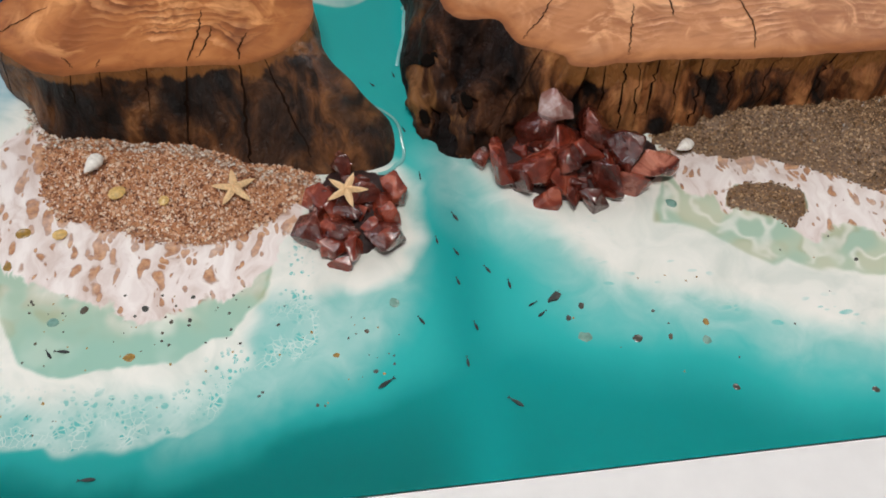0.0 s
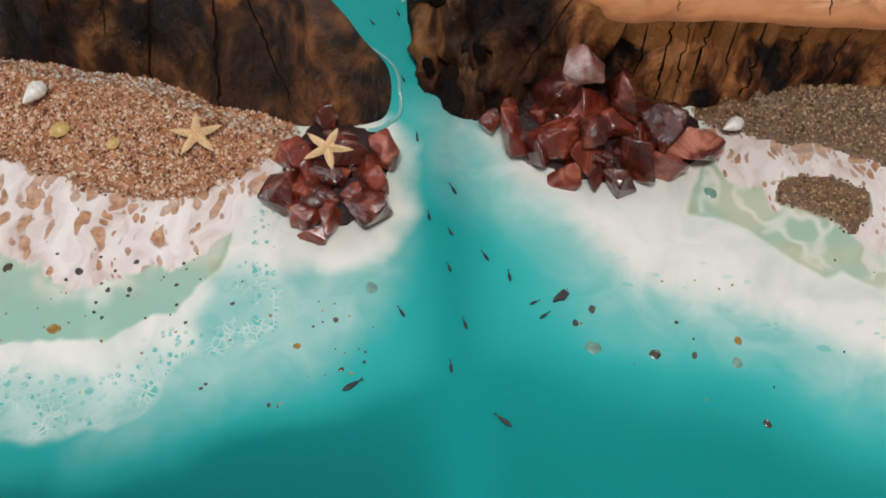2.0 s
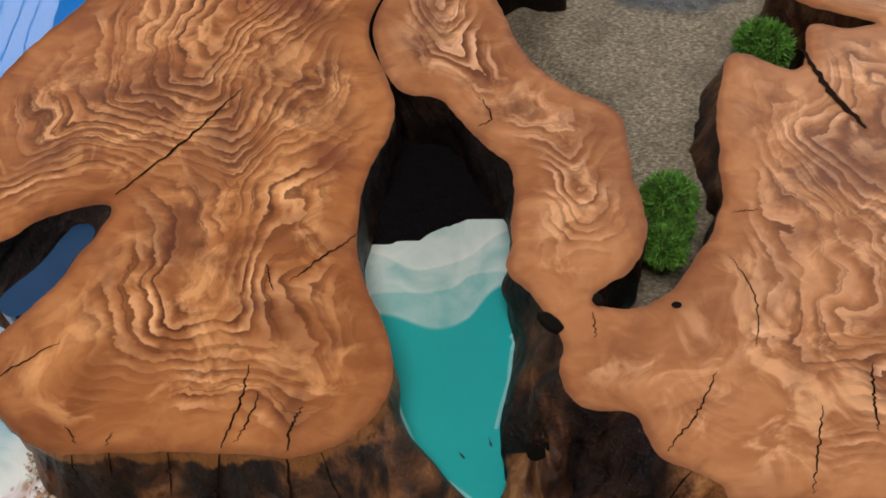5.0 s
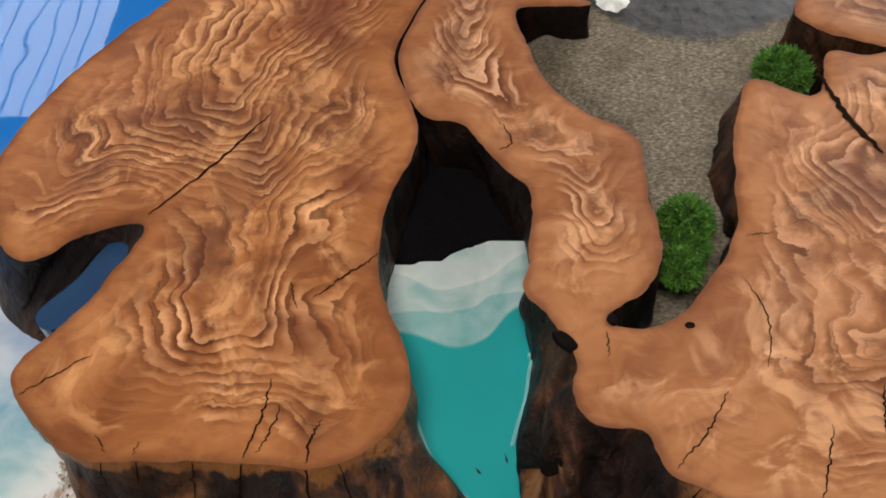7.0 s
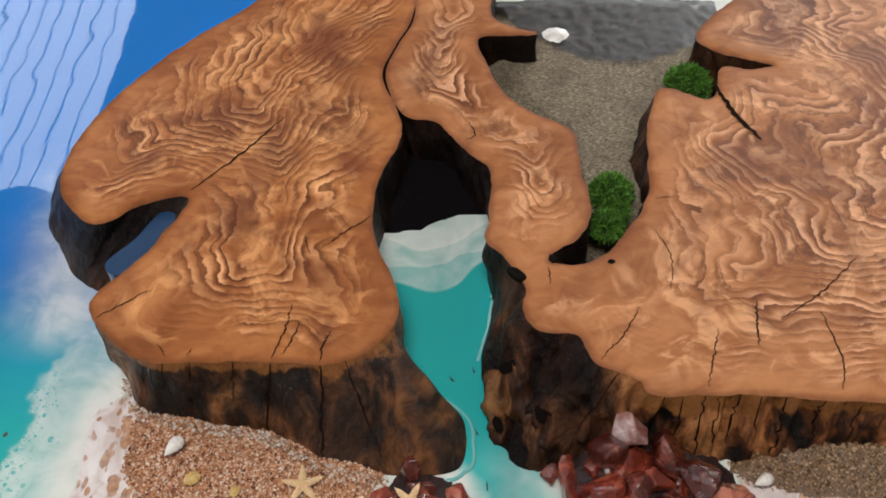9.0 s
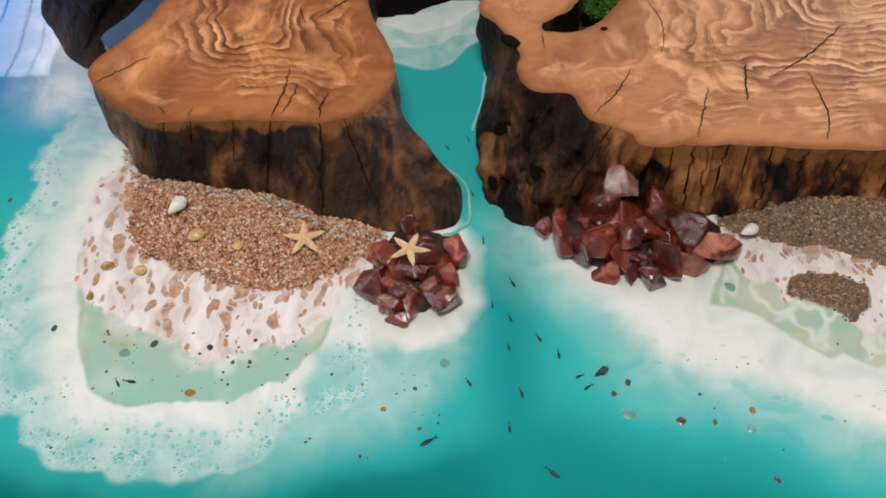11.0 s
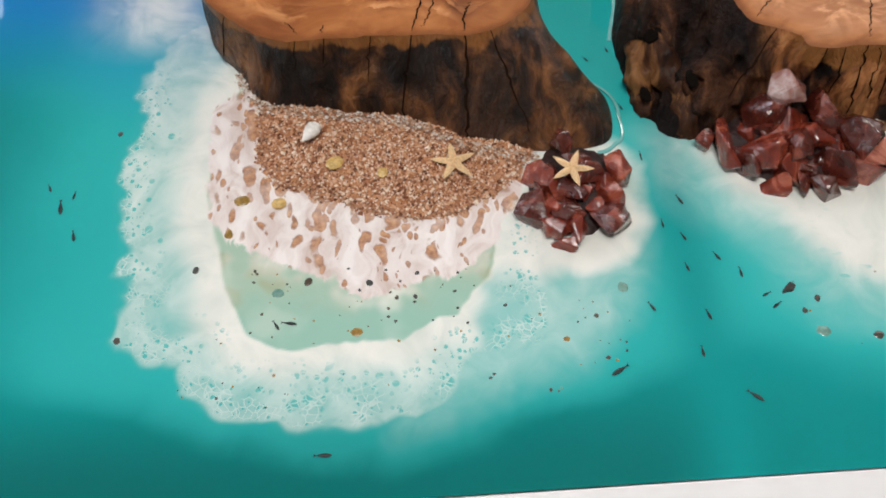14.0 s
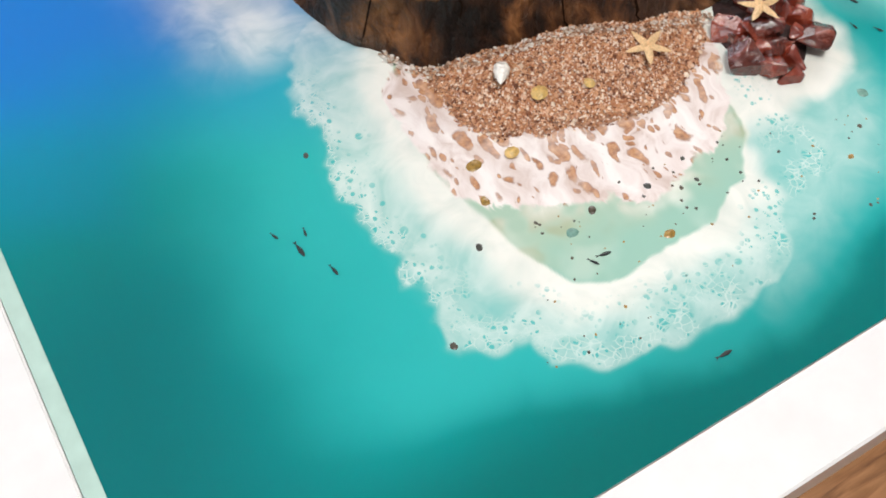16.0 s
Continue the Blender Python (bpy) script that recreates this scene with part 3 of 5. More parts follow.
# three layers of surf in the channel's head
for xk, yk, cover in (((-0.07, -0.053, -0.025, -0.006, 0.013, 0.04), (0.425, 0.422, 0.413, 0.420, 0.443, 0.455), 0.46),
                      ((-0.07, -0.058, -0.017, -0.001, 0.028, 0.05), (0.437, 0.439, 0.441, 0.453, 0.457, 0.46), 0.72),
                      ((-0.07, -0.058, -0.036, -0.005, 0.02, 0.05), (0.470, 0.466, 0.455, 0.466, 0.485, 0.49), 0.92)):
    arc = spline(list(zip(xk, yk)), 80, False)
    up = gy - np.interp(gx, arc[:, 0], arc[:, 1]) + 0.002 * w4
    foam = np.maximum(foam, (cover * (0.80 + 0.20 * np.exp(-np.maximum(up, 0) / 0.006))) * smooth01(up, -0.001, 0.002) * smooth01(np.abs(gx + 0.015), 0.075, 0.06) * smooth01(gy, 0.56, 0.53))
# foam trailing up the island's flank, and the surf behind the grey beach
trail = np.exp(-((jx + 0.325 + 0.12 * (jy - 0.40)) / 0.035) ** 2) * smooth01(gy, 0.34, 0.39) * smooth01(gy, 0.60, 0.48)
foam = np.maximum(foam, 0.66 * trail)
foam = np.maximum(foam, smooth01(gy + 0.01 * w1, 0.715, 0.73) * smooth01(gx, -0.03, 0.03))
foam = np.maximum(foam, 0.60 * smooth01(b_right, 0.0, 0.004) * smooth01(np.abs(wobble(jx, jy, 42, 41.0) + 0.45 * w2 + 0.3 * w3), 0.20, 0.02))
wash = inside(LACE_LEFT) + 0.010 * w4 + 0.004 * w2
foam = np.maximum(foam, 0.52 * smooth01(wash, -0.022, -0.004) * smooth01(b_left, 0, 0.003) * smooth01(w2 + 0.5 * w3, -0.35, 0.35))
foam *= 1 - pool
# where the sheets break into bubbles
net = smooth01(d_left, -0.001, 0.004) * smooth01(d_left + 0.012 * w2, 0.036, 0.016) * smooth01(g, 0.006, 0.014)
net = np.maximum(net, 0.8 * smooth01(d_left, 0.0, 0.004) * smooth01(gy + 0.012 * w1, 0.100, 0.085))
net *= smooth01(gy, 0.36, 0.30)
ripple = smooth01(d_right + 0.008 * w1, -0.004, 0.008) * smooth01(d_right + 0.008 * w1, 0.040, 0.020) * smooth01(gx + 0.01 * w2, 0.11, 0.14)
lace = np.maximum(smooth01(inside(LACE_LEFT), -0.010, 0.008), smooth01(inside(LACE_RIGHT), -0.008, 0.008) * (1 - pool))

quads = np.arange(NX * NY).reshape(NY, NX)
quads = np.stack([quads[:-1, :-1], quads[:-1, 1:], quads[1:, 1:], quads[1:, :-1]], -1).reshape(-1, 4)
sea = mesh_ob("sea_resin", np.stack([gx, gy, gx * 0], -1).tolist(), quads.tolist(), M_SEA)
sea.name = "water"
tagged(sea, "glossy turquoise cast resin sea with white foam swirls", "water", kind="structure")
attr = sea.data.attributes.new("pigment", "FLOAT_COLOR", "POINT")
attr.data.foreach_set("color", np.concatenate([col, np.ones((len(gx), 1))], 1).ravel())
sandy = np.maximum(smooth01(inside_distance(gx, gy, SAND_LEFT), -0.028, 0.0), smooth01(inside_distance(gx, gy, SAND_RIGHT), -0.02, 0.0))
for key, field in (("foam", foam), ("net", net), ("ripple", ripple), ("lace", lace), ("sandy", sandy)):
    a = sea.data.attributes.new(key, "FLOAT", "POINT")
    a.data.foreach_set("value", field)


# ---- the olive-wood islands ----
HIGH = 0.060
TOP_L = [(-0.046, 0.80), (-0.15, 0.78), (-0.221, 0.707), (-0.263, 0.661), (-0.312, 0.591), (-0.334, 0.527), (-0.334, 0.48), (-0.308, 0.444), (-0.286, 0.441), (-0.262, 0.458), (-0.225, 0.463), (-0.253, 0.401), (-0.276, 0.37), (-0.277, 0.349), (-0.248, 0.317), (-0.228, 0.307), (-0.184, 0.307), (-0.134, 0.307), (-0.102, 0.305), (-0.085, 0.308), (-0.073, 0.314), (-0.063, 0.322), (-0.056, 0.330), (-0.050, 0.345), (-0.048, 0.36), (-0.056, 0.39), (-0.071, 0.426), (-0.070, 0.479), (-0.053, 0.537), (-0.057, 0.569), (-0.073, 0.616), (-0.062, 0.66), (-0.048, 0.704)]
FOOT_L = [(-0.046, 0.80), (-0.16, 0.80), (-0.235, 0.725), (-0.28, 0.675), (-0.335, 0.60), (-0.365, 0.535), (-0.367, 0.49), (-0.345, 0.455), (-0.335, 0.435), (-0.318, 0.418), (-0.30, 0.405), (-0.292, 0.392), (-0.285, 0.375), (-0.279, 0.355), (-0.262, 0.33), (-0.243, 0.301), (-0.19, 0.286), (-0.144, 0.278), (-0.106, 0.255), (-0.052, 0.244), (-0.012, 0.243), (0.006, 0.256), (0.004, 0.292), (-0.030, 0.326), (-0.048, 0.360), (-0.058, 0.39), (-0.071, 0.43), (-0.068, 0.48), (-0.049, 0.54), (-0.053, 0.569), (-0.069, 0.616), (-0.058, 0.66), (-0.046, 0.704)]
TOP_R = [(-0.053, 0.565), (-0.02, 0.552), (0.002, 0.519), (0.023, 0.495), (0.020, 0.446), (0.018, 0.42), (0.033, 0.401), (0.047, 0.375), (0.044, 0.354), (0.056, 0.333), (0.084, 0.329), (0.096, 0.304), (0.123, 0.292), (0.131, 0.281), (0.155, 0.279), (0.206, 0.279), (0.27, 0.274), (0.36, 0.274), (0.5, 0.28), (0.62, 0.30)]
FOOT_R = [(-0.050, 0.562), (-0.018, 0.548), (0.004, 0.515), (0.024, 0.49), (0.021, 0.446), (0.023, 0.41), (0.023, 0.396), (0.012, 0.345), (0.014, 0.318), (0.015, 0.295), (0.019, 0.272), (0.045, 0.247), (0.072, 0.256), (0.10, 0.262), (0.15, 0.262), (0.201, 0.258), (0.26, 0.262), (0.35, 0.262), (0.5, 0.27), (0.63, 0.29)]
BACK_R = [(0.68, 0.5), (0.64, 0.75), (0.45, 0.82), (0.3, 0.75), (0.240, 0.70), (0.218, 0.668), (0.225, 0.650), (0.262, 0.633), (0.284, 0.625), (0.258, 0.621), (0.236, 0.624), (0.228, 0.603), (0.217, 0.582), (0.177, 0.596), (0.160, 0.55), (0.155, 0.5), (0.148, 0.462), (0.119, 0.415), (0.098, 0.398), (0.078, 0.396), (0.068, 0.403), (0.093, 0.425), (0.102, 0.446), (0.097, 0.506), (0.094, 0.542), (0.043, 0.581), (0.022, 0.636), (0.017, 0.668), (0.070, 0.674), (0.03, 0.70), (0.03, 0.80), (-0.044, 0.80), (-0.046, 0.704), (-0.060, 0.66), (-0.070, 0.616)]


ROLL = 0.0014


def polished_top(outline, mat, parent, calm, knots):
    """The sanded face: a sheet that rolls over at its outline and knows how deep each place lies behind the bark."""
    lo, hi = outline.min(0), outline.max(0)
    pts = []
    for pitch, near, far in ((0.0026, 0.0018, 0.0125), (0.0055, 0.0125, 9.0)):
        X, Y = np.meshgrid(np.arange(lo[0], hi[0], pitch), np.arange(lo[1], hi[1], pitch))
        X[::2] += pitch / 2
        X, Y = X.ravel(), Y.ravel()
        d = inside_distance(X, Y, outline[::3])
        keep = (d > near) & (d <= far)
        pts.append(np.stack([X[keep], Y[keep], d[keep]], -1))
    pts = np.concatenate(pts)
    m = len(outline)
    flat = [Vector((x, y)) for x, y in outline] + [Vector((x, y)) for x, y, _ in pts]
    vv, _, ff, *_ = geometry.delaunay_2d_cdt(flat, [], [list(range(m))], 1, 1e-7)
    x, y = np.array([v.x for v in vv]), np.array([v.y for v in vv])
    d = np.maximum(inside_distance(x, y, outline[::3]), 0)
    d[:m] = 0
    z = HIGH - ROLL * (1 - np.minimum(d / 0.011, 1)) ** 2
    ob = mesh_ob("polished_top", np.stack([x, y, z], -1).tolist(), [f[:] for f in ff], mat, parent)
    bm = bmesh.new()
    bm.from_mesh(ob.data)
    bmesh.ops.recalc_face_normals(bm, faces=bm.faces)
    if sum(f.normal.z for f in bm.faces) < 0:
        bmesh.ops.reverse_faces(bm, faces=bm.faces)
    bm.to_mesh(ob.data)
    bm.free()

    def blobs(items):
        out = np.zeros(len(x))
        for cx, cy, r in items:
            out = np.maximum(out, np.exp(-(((x - cx) ** 2 + (y - cy) ** 2) / r ** 2) ** 2))
        return out
    for key, field in (("depth", d), ("calm", 0.92 * blobs(calm)), ("knot", blobs(knots))):
        at = ob.data.attributes.new(key, "FLOAT", "POINT")
        at.data.foreach_set("value", field)
    return ob


def slab(name, top, foot, burl, bark, label, gnarl=0.003, rough_at=None, cracks=(), holes=(), shoulder=None, calm=(), knots=()):
    """A thick live-edge slab: flat polished top with a soft arris, rough flank lofted to its foot."""
    n = 24 * len(top)
    a, b = spline(top, n), spline(foot, n)
    tang = np.roll(a, -1, 0) - np.roll(a, 1, 0)
    out = np.stack([tang[:, 1], -tang[:, 0]], 1)
    out /= np.linalg.norm(out, axis=1)[:, None] + 1e-9
    area2 = np.sum(a[:, 0] * np.roll(a[:, 1], -1) - np.roll(a[:, 0], -1) * a[:, 1])
    if area2 < 0:
        out = -out
    jit = np.array([noise.noise((x * 60, y * 60, 3)) + 0.5 * noise.noise((x * 170, y * 170, 7)) for x, y in a])
    bite = np.array([noise.noise((x * 33, y * 33, 11)) for x, y in a])
    seam = 1 - 0.85 * smooth01(a[:, 1], 0.56, 0.59) * smooth01(np.abs(a[:, 0] + 0.058), 0.035, 0.02)
    a = a + out * (seam * (0.0014 * jit + 0.0022 * bite))[:, None]
    rings = [(a - out * 0.0014, HIGH - 0.0008), (a - out * 0.0005, HIGH - 0.0011), (a, HIGH - ROLL)]
    steps = 24
    for i in range(1, steps + 1):
        s = i / steps
        e = 1.0 if shoulder is None else 1 + 0.2 * np.exp(-((b[:, 0] - shoulder[0]) ** 2 + (b[:, 1] - shoulder[1]) ** 2) / shoulder[2] ** 2)[:, None]
        f = s ** e
        xy = a * (1 - f) + b * f
        z = HIGH - ROLL - s * (HIGH + 0.003)
        swell = math.sin(math.pi * min(1, s * 1.02)) ** 0.7
        d = np.empty(n)
        for j in range(n):
            x, y = a[j]
            groove = noise.noise((x * 85, y * 85, z * 9)) - 1.2 * max(0, noise.noise((x * 120, y * 120, z * 5 + 4)) - 0.25)
            lump = noise.noise((xy[j, 0] * 38, xy[j, 1] * 38, z * 38))
            d[j] = gnarl * (1.0 * groove + 1.3 * lump)
            if rough_at and xy[j, 1] < 0.33 and xy[j, 0] > 0.115:
                d[j] += 0.0045 * (0.6 - abs(noise.noise((x * 95, 2.0, z * 6))) * 4.0)
            if rough_at:
                for hx, hy, hz, hr in holes:
                    d[j] -= 0.014 * math.exp(-((xy[j, 0] - hx) ** 2 + (xy[j, 1] - hy) ** 2 + (z - hz) ** 2) / hr ** 2)
                near = math.exp(-((xy[j, 0] - rough_at[0]) ** 2 + (xy[j, 1] - rough_at[1]) ** 2) / rough_at[2] ** 2)
                ridge = 1 - abs(noise.noise((xy[j, 0] * 75 - xy[j, 1] * 25, xy[j, 1] * 22, z * 16))) * 3.0
                knob = noise.noise((xy[j, 0] * 70, xy[j, 1] * 70, z * 70))
                d[j] += near * (0.0085 * ridge + 0.0110 * knob)
        rings.append((xy + out * (d * swell)[:, None], z))
    verts = [(x, y, z) for xy, z in rings for x, y in xy]
    faces = []
    for r in range(len(rings) - 1):
        for j in range(n):
            k = (j + 1) % n
            faces.append((r * n + j, (r + 1) * n + j, (r + 1) * n + k, r * n + k))
    root = new(name)
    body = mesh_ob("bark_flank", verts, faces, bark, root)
    top_face = polished_top(a, burl, root, calm, knots)
    bm = bmesh.new()
    bm.from_mesh(body.data)
    bm.verts.ensure_lookup_table()
    bmesh.ops.delete(bm, geom=[f for f in bm.faces if max(v.index for v in f.verts) < 3 * n], context="FACES_ONLY")
    bmesh.ops.recalc_face_normals(bm, faces=bm.faces)
    bm.to_mesh(body.data)
    bm.free()
    for cx, cy, wide, deep in cracks:
        j0 = int(np.argmin((a[:, 0] - cx) ** 2 + (a[:, 1] - cy) ** 2))
        last = 3 + int((len(rings) - 3) * deep)
        strip, quads_, drift = [], [], 0.0
        for r in range(2, last):
            xy, z = rings[r]
            drift += random.uniform(-0.4, 0.4)
            j = int(round(j0 + drift)) % n
            along = xy[(j + 1) % n] - xy[(j - 1) % n]
            along = along / (np.linalg.norm(along) + 1e-9)
            c = xy[j] + out[j] * 0.0008
            w = wide * (0.35 + 0.65 * math.sin(math.pi * (r - 1) / (last - 1))) * random.uniform(0.6, 1.2) * 0.5
            strip += [(c[0] - w * along[0], c[1] - w * along[1], z + 0.0006), (c[0] + w * along[0], c[1] + w * along[1], z + 0.0006)]
        for r in range(len(strip) // 2 - 1):
            quads_.append((2 * r, 2 * r + 1, 2 * r + 3, 2 * r + 2))
        mesh_ob("crack", strip, quads_, M_CRACK, root, smooth=False)
    tagged(top_face, "polished honey-brown burl grain")
    tagged(body, "dark rough bark side, near-black towards the back")
    return tagged(root, label, "wood slab")


island_l = slab("burl_slab", TOP_L, FOOT_L, M_BURL_L, M_BARK, "polished olive burl slab with a dark rough live edge, set in resin", 0.0038, None, ((-0.215, 0.307, 0.0012, 0.4), (-0.196, 0.307, 0.001, 0.3), (-0.137, 0.307, 0.0020, 1.0), (-0.102, 0.305, 0.0024, 1.0), (-0.085, 0.309, 0.0016, 0.8), (-0.165, 0.307, 0.001, 0.5), (-0.262, 0.33, 0.0015, 0.8)), (), (0.0, 0.30, 0.05),
                calm=((-0.238, 0.352, 0.040), (-0.19, 0.325, 0.026), (-0.14, 0.32, 0.020), (-0.075, 0.35, 0.024), (-0.31, 0.51, 0.03)), knots=((-0.091, 0.503, 0.016), (-0.13, 0.66, 0.03)))
island_r = slab("burl_slab", TOP_R + BACK_R, FOOT_R + [(x - 0.022 * math.exp(-((x - 0.168) / 0.03) ** 2 - ((y - 0.54) / 0.06) ** 2), y) for x, y in BACK_R], M_BURL_R, M_BARK_R, "larger polished olive burl slab, gnarled bark edge, hollow with moss", 0.0045, (0.055, 0.29, 0.06), ((0.140, 0.280, 0.0022, 0.9), (0.152, 0.279, 0.0014, 0.7), (0.168, 0.279, 0.0018, 0.8), (0.178, 0.279, 0.0012, 0.9), (0.192, 0.279, 0.0018, 0.7), (0.206, 0.279, 0.0012, 0.6), (0.222, 0.277, 0.0020, 0.8), (0.25, 0.275, 0.0016, 0.6), (0.28, 0.274, 0.0014, 0.7), (0.32, 0.274, 0.002, 0.7), (0.11, 0.298, 0.0016, 0.6)), ((0.031, 0.316, 0.040, 0.009), (0.054, 0.279, 0.033, 0.009), (0.022, 0.279, 0.020, 0.008), (0.075, 0.30, 0.040, 0.007)),
                calm=((0.10, 0.36, 0.045), (0.13, 0.395, 0.032), (0.155, 0.315, 0.045), (0.23, 0.30, 0.036), (0.32, 0.30, 0.04), (0.42, 0.31, 0.05), (0.19, 0.34, 0.02)), knots=())


def crack(parent, points, width):
    """A drying crack in the polished face: a narrow dark wedge."""
    p = spline(points, 10 * len(points), closed=False)
    t = np.gradient(p, axis=0)
    o = np.stack([-t[:, 1], t[:, 0]], 1)
    o /= np.linalg.norm(o, axis=1)[:, None] + 1e-9
    verts, faces = [], []
    m = len(p)
    for i in range(m):
        w = width * 0.36 * (0.15 + math.sin(math.pi * (0.06 + 0.88 * i / (m - 1)))) * (0.7 + 0.6 * random.random())
        c = p[i] + o[i] * random.uniform(-0.0009, 0.0009)
        for s in (-1, 1):
            verts.append((c[0] + s * w * o[i][0], c[1] + s * w * o[i][1], HIGH + 0.0004))
    for i in range(m - 1):
        faces.append((2 * i, 2 * i + 1, 2 * i + 3, 2 * i + 2))
    return mesh_ob("crack", verts, faces, M_CRACK, parent, smooth=False)


for pts, w in (([(-0.127, 0.358), (-0.130, 0.335), (-0.137, 0.309)], 0.0016), ([(-0.120, 0.342), (-0.124, 0.325), (-0.130, 0.312)], 0.0012),
               ([(-0.096, 0.333), (-0.101, 0.320), (-0.102, 0.307)], 0.0018), ([(-0.222, 0.322), (-0.214, 0.311)], 0.0010), ([(-0.196, 0.318), (-0.198, 0.310)], 0.001),
               ([(-0.154, 0.563), (-0.188, 0.515), (-0.223, 0.474)], 0.0022), ([(-0.072, 0.445), (-0.09, 0.43), (-0.11, 0.412)], 0.0014), ([(-0.125, 0.425), (-0.119, 0.405)], 0.001),
               ([(-0.272, 0.345), (-0.255, 0.358), (-0.235, 0.372)], 0.0012)):
    crack(island_l, pts, w)
for pts, w in (([(0.224, 0.600), (0.236, 0.560), (0.253, 0.529)], 0.0058), ([(0.131, 0.355), (0.118, 0.332), (0.098, 0.308)], 0.0013), ([(0.218, 0.36), (0.214, 0.34), (0.212, 0.32)], 0.0018),
               ([(0.003, 0.555), (0.011, 0.537), (0.002, 0.53)], 0.0013), ([(0.065, 0.392), (0.066, 0.375)], 0.001), ([(0.185, 0.335), (0.178, 0.31), (0.170, 0.285)], 0.0012),
               ([(0.262, 0.35), (0.268, 0.31), (0.262, 0.282)], 0.0013), ([(0.30, 0.40), (0.27, 0.37), (0.235, 0.345)], 0.0016), ([(0.155, 0.462), (0.172, 0.464)], 0.001), ([(0.15, 0.43), (0.16, 0.40), (0.155, 0.37)], 0.001)):
    crack(island_r, pts, w)


def knot(parent, x, y, z, a, b, turn, tilt=(0, 0)):
    """A knot hole: a dark dished oval sunk in a raised lip."""
    verts, faces, n = [], [], 20
    for k, (r, h) in enumerate(((1.0, -0.003), (0.94, 0.0003), (0.6, 0.0002), (0.0, 0.0001))):
        for j in range(n):
            t = 2 * math.pi * j / n
            wob = 1 + 0.15 * noise.noise((math.cos(t) * 2, math.sin(t) * 2, x * 90))
            verts.append((r * a * wob * math.cos(t), r * b * wob * math.sin(t), h))
    for k in range(3):
        for j in range(n):
            faces.append((k * n + j, k * n + (j + 1) % n, (k + 1) * n + (j + 1) % n, (k + 1) * n + j))
    ob = mesh_ob("knot_hole", verts, faces, M_KNOT, parent)
    ob.matrix_basis = pose(x, y, z, tilt[0], tilt[1], turn)
    return ob


knot(island_r, 0.114, 0.397, HIGH + 0.0003, 0.0032, 0.0022, 0)
knot(island_r, 0.069, 0.4005, HIGH + 0.0003, 0.0030, 0.0040, 20)
knot(island_r, 0.041, 0.386, HIGH - 0.0002, 0.0045, 0.0095, 48)
knot(island_r, 0.0325, 0.3175, 0.036, 0.007, 0.005, 20, (35, -25))
knot(island_r, 0.0555, 0.2815, 0.029, 0.004, 0.007, 10, (40, -20))
knot(island_r, 0.0245, 0.2805, 0.016, 0.003, 0.006, 5, (40, -35))

def root_lobe(parent, path, radii, seed):
    """A worn finger of root wood: a bent, lumpy, tapering limb."""
    c = spline(path, 26, closed=False)
    r = np.interp(np.linspace(0, len(radii) - 1, 26), range(len(radii)), radii)
    verts, faces, n = [], [], 20
    for i in range(26):
        t = c[min(i + 1, 25)] - c[max(i - 1, 0)]
        t = Vector(t).normalized()
        u = t.cross(Vector((0, 0, 1))).normalized()
        v = t.cross(u)
        for j in range(n):
            b = 2 * math.pi * j / n
            e = u * math.cos(b) + v * math.sin(b)
            q = Vector(c[i])
            h = 1 + 0.55 * noise.noise((e.x * 1.5 + seed, e.y * 1.5, i * 0.26)) + 0.25 * noise.noise((e.x * 4 + seed, e.y * 4, i * 0.5)) - 0.3 * abs(noise.noise((j * 0.9, i * 0.05, seed)))
            verts.append(tuple(q + e * r[i] * h))
    for i in range(25):
        for j in range(n):
            faces.append((i * n + j, i * n + (j + 1) % n, (i + 1) * n + (j + 1) % n, (i + 1) * n + j))
    faces += [tuple(range(n)), tuple(range(25 * n, 26 * n))]
    return tagged(mesh_ob("root", verts, faces, M_ROOT, parent), "worn ochre-brown root end")


root_lobe(island_r, [(0.036, 0.326, 0.034), (0.044, 0.305, 0.022), (0.051, 0.283, 0.010), (0.056, 0.265, 0.001), (0.057, 0.258, -0.006)], (0.009, 0.0135, 0.0125, 0.0125, 0.010), 1.0)
root_lobe(island_r, [(0.023, 0.322, 0.022), (0.024, 0.302, 0.014), (0.026, 0.286, 0.003), (0.027, 0.277, -0.006)], (0.008, 0.0105, 0.0095, 0.007), 4.0)

# blue resin pool in the notch of the first slab
pool_xy = spline([(-0.222, 0.466), (-0.240, 0.470), (-0.253, 0.452), (-0.264, 0.430), (-0.282, 0.406), (-0.270, 0.394), (-0.246, 0.414), (-0.231, 0.438)], 48)
bm = bmesh.new()
low = [bm.verts.new((x, y, 0.0)) for x, y in pool_xy]
top = [bm.verts.new((x, y, 0.049)) for x, y in pool_xy]
bm.faces.new(top)
for j in range(48):
    bm.faces.new((low[j], low[(j + 1) % 48], top[(j + 1) % 48], top[j]))
bmesh.ops.triangulate(bm, faces=[f for f in bm.faces if len(f.verts) > 4])
bmesh.ops.recalc_face_normals(bm, faces=bm.faces)
tagged(part("resin_pool", bm, M_BLUE), "dark blue glossy resin pool in the notch of the burl", "resin pool")

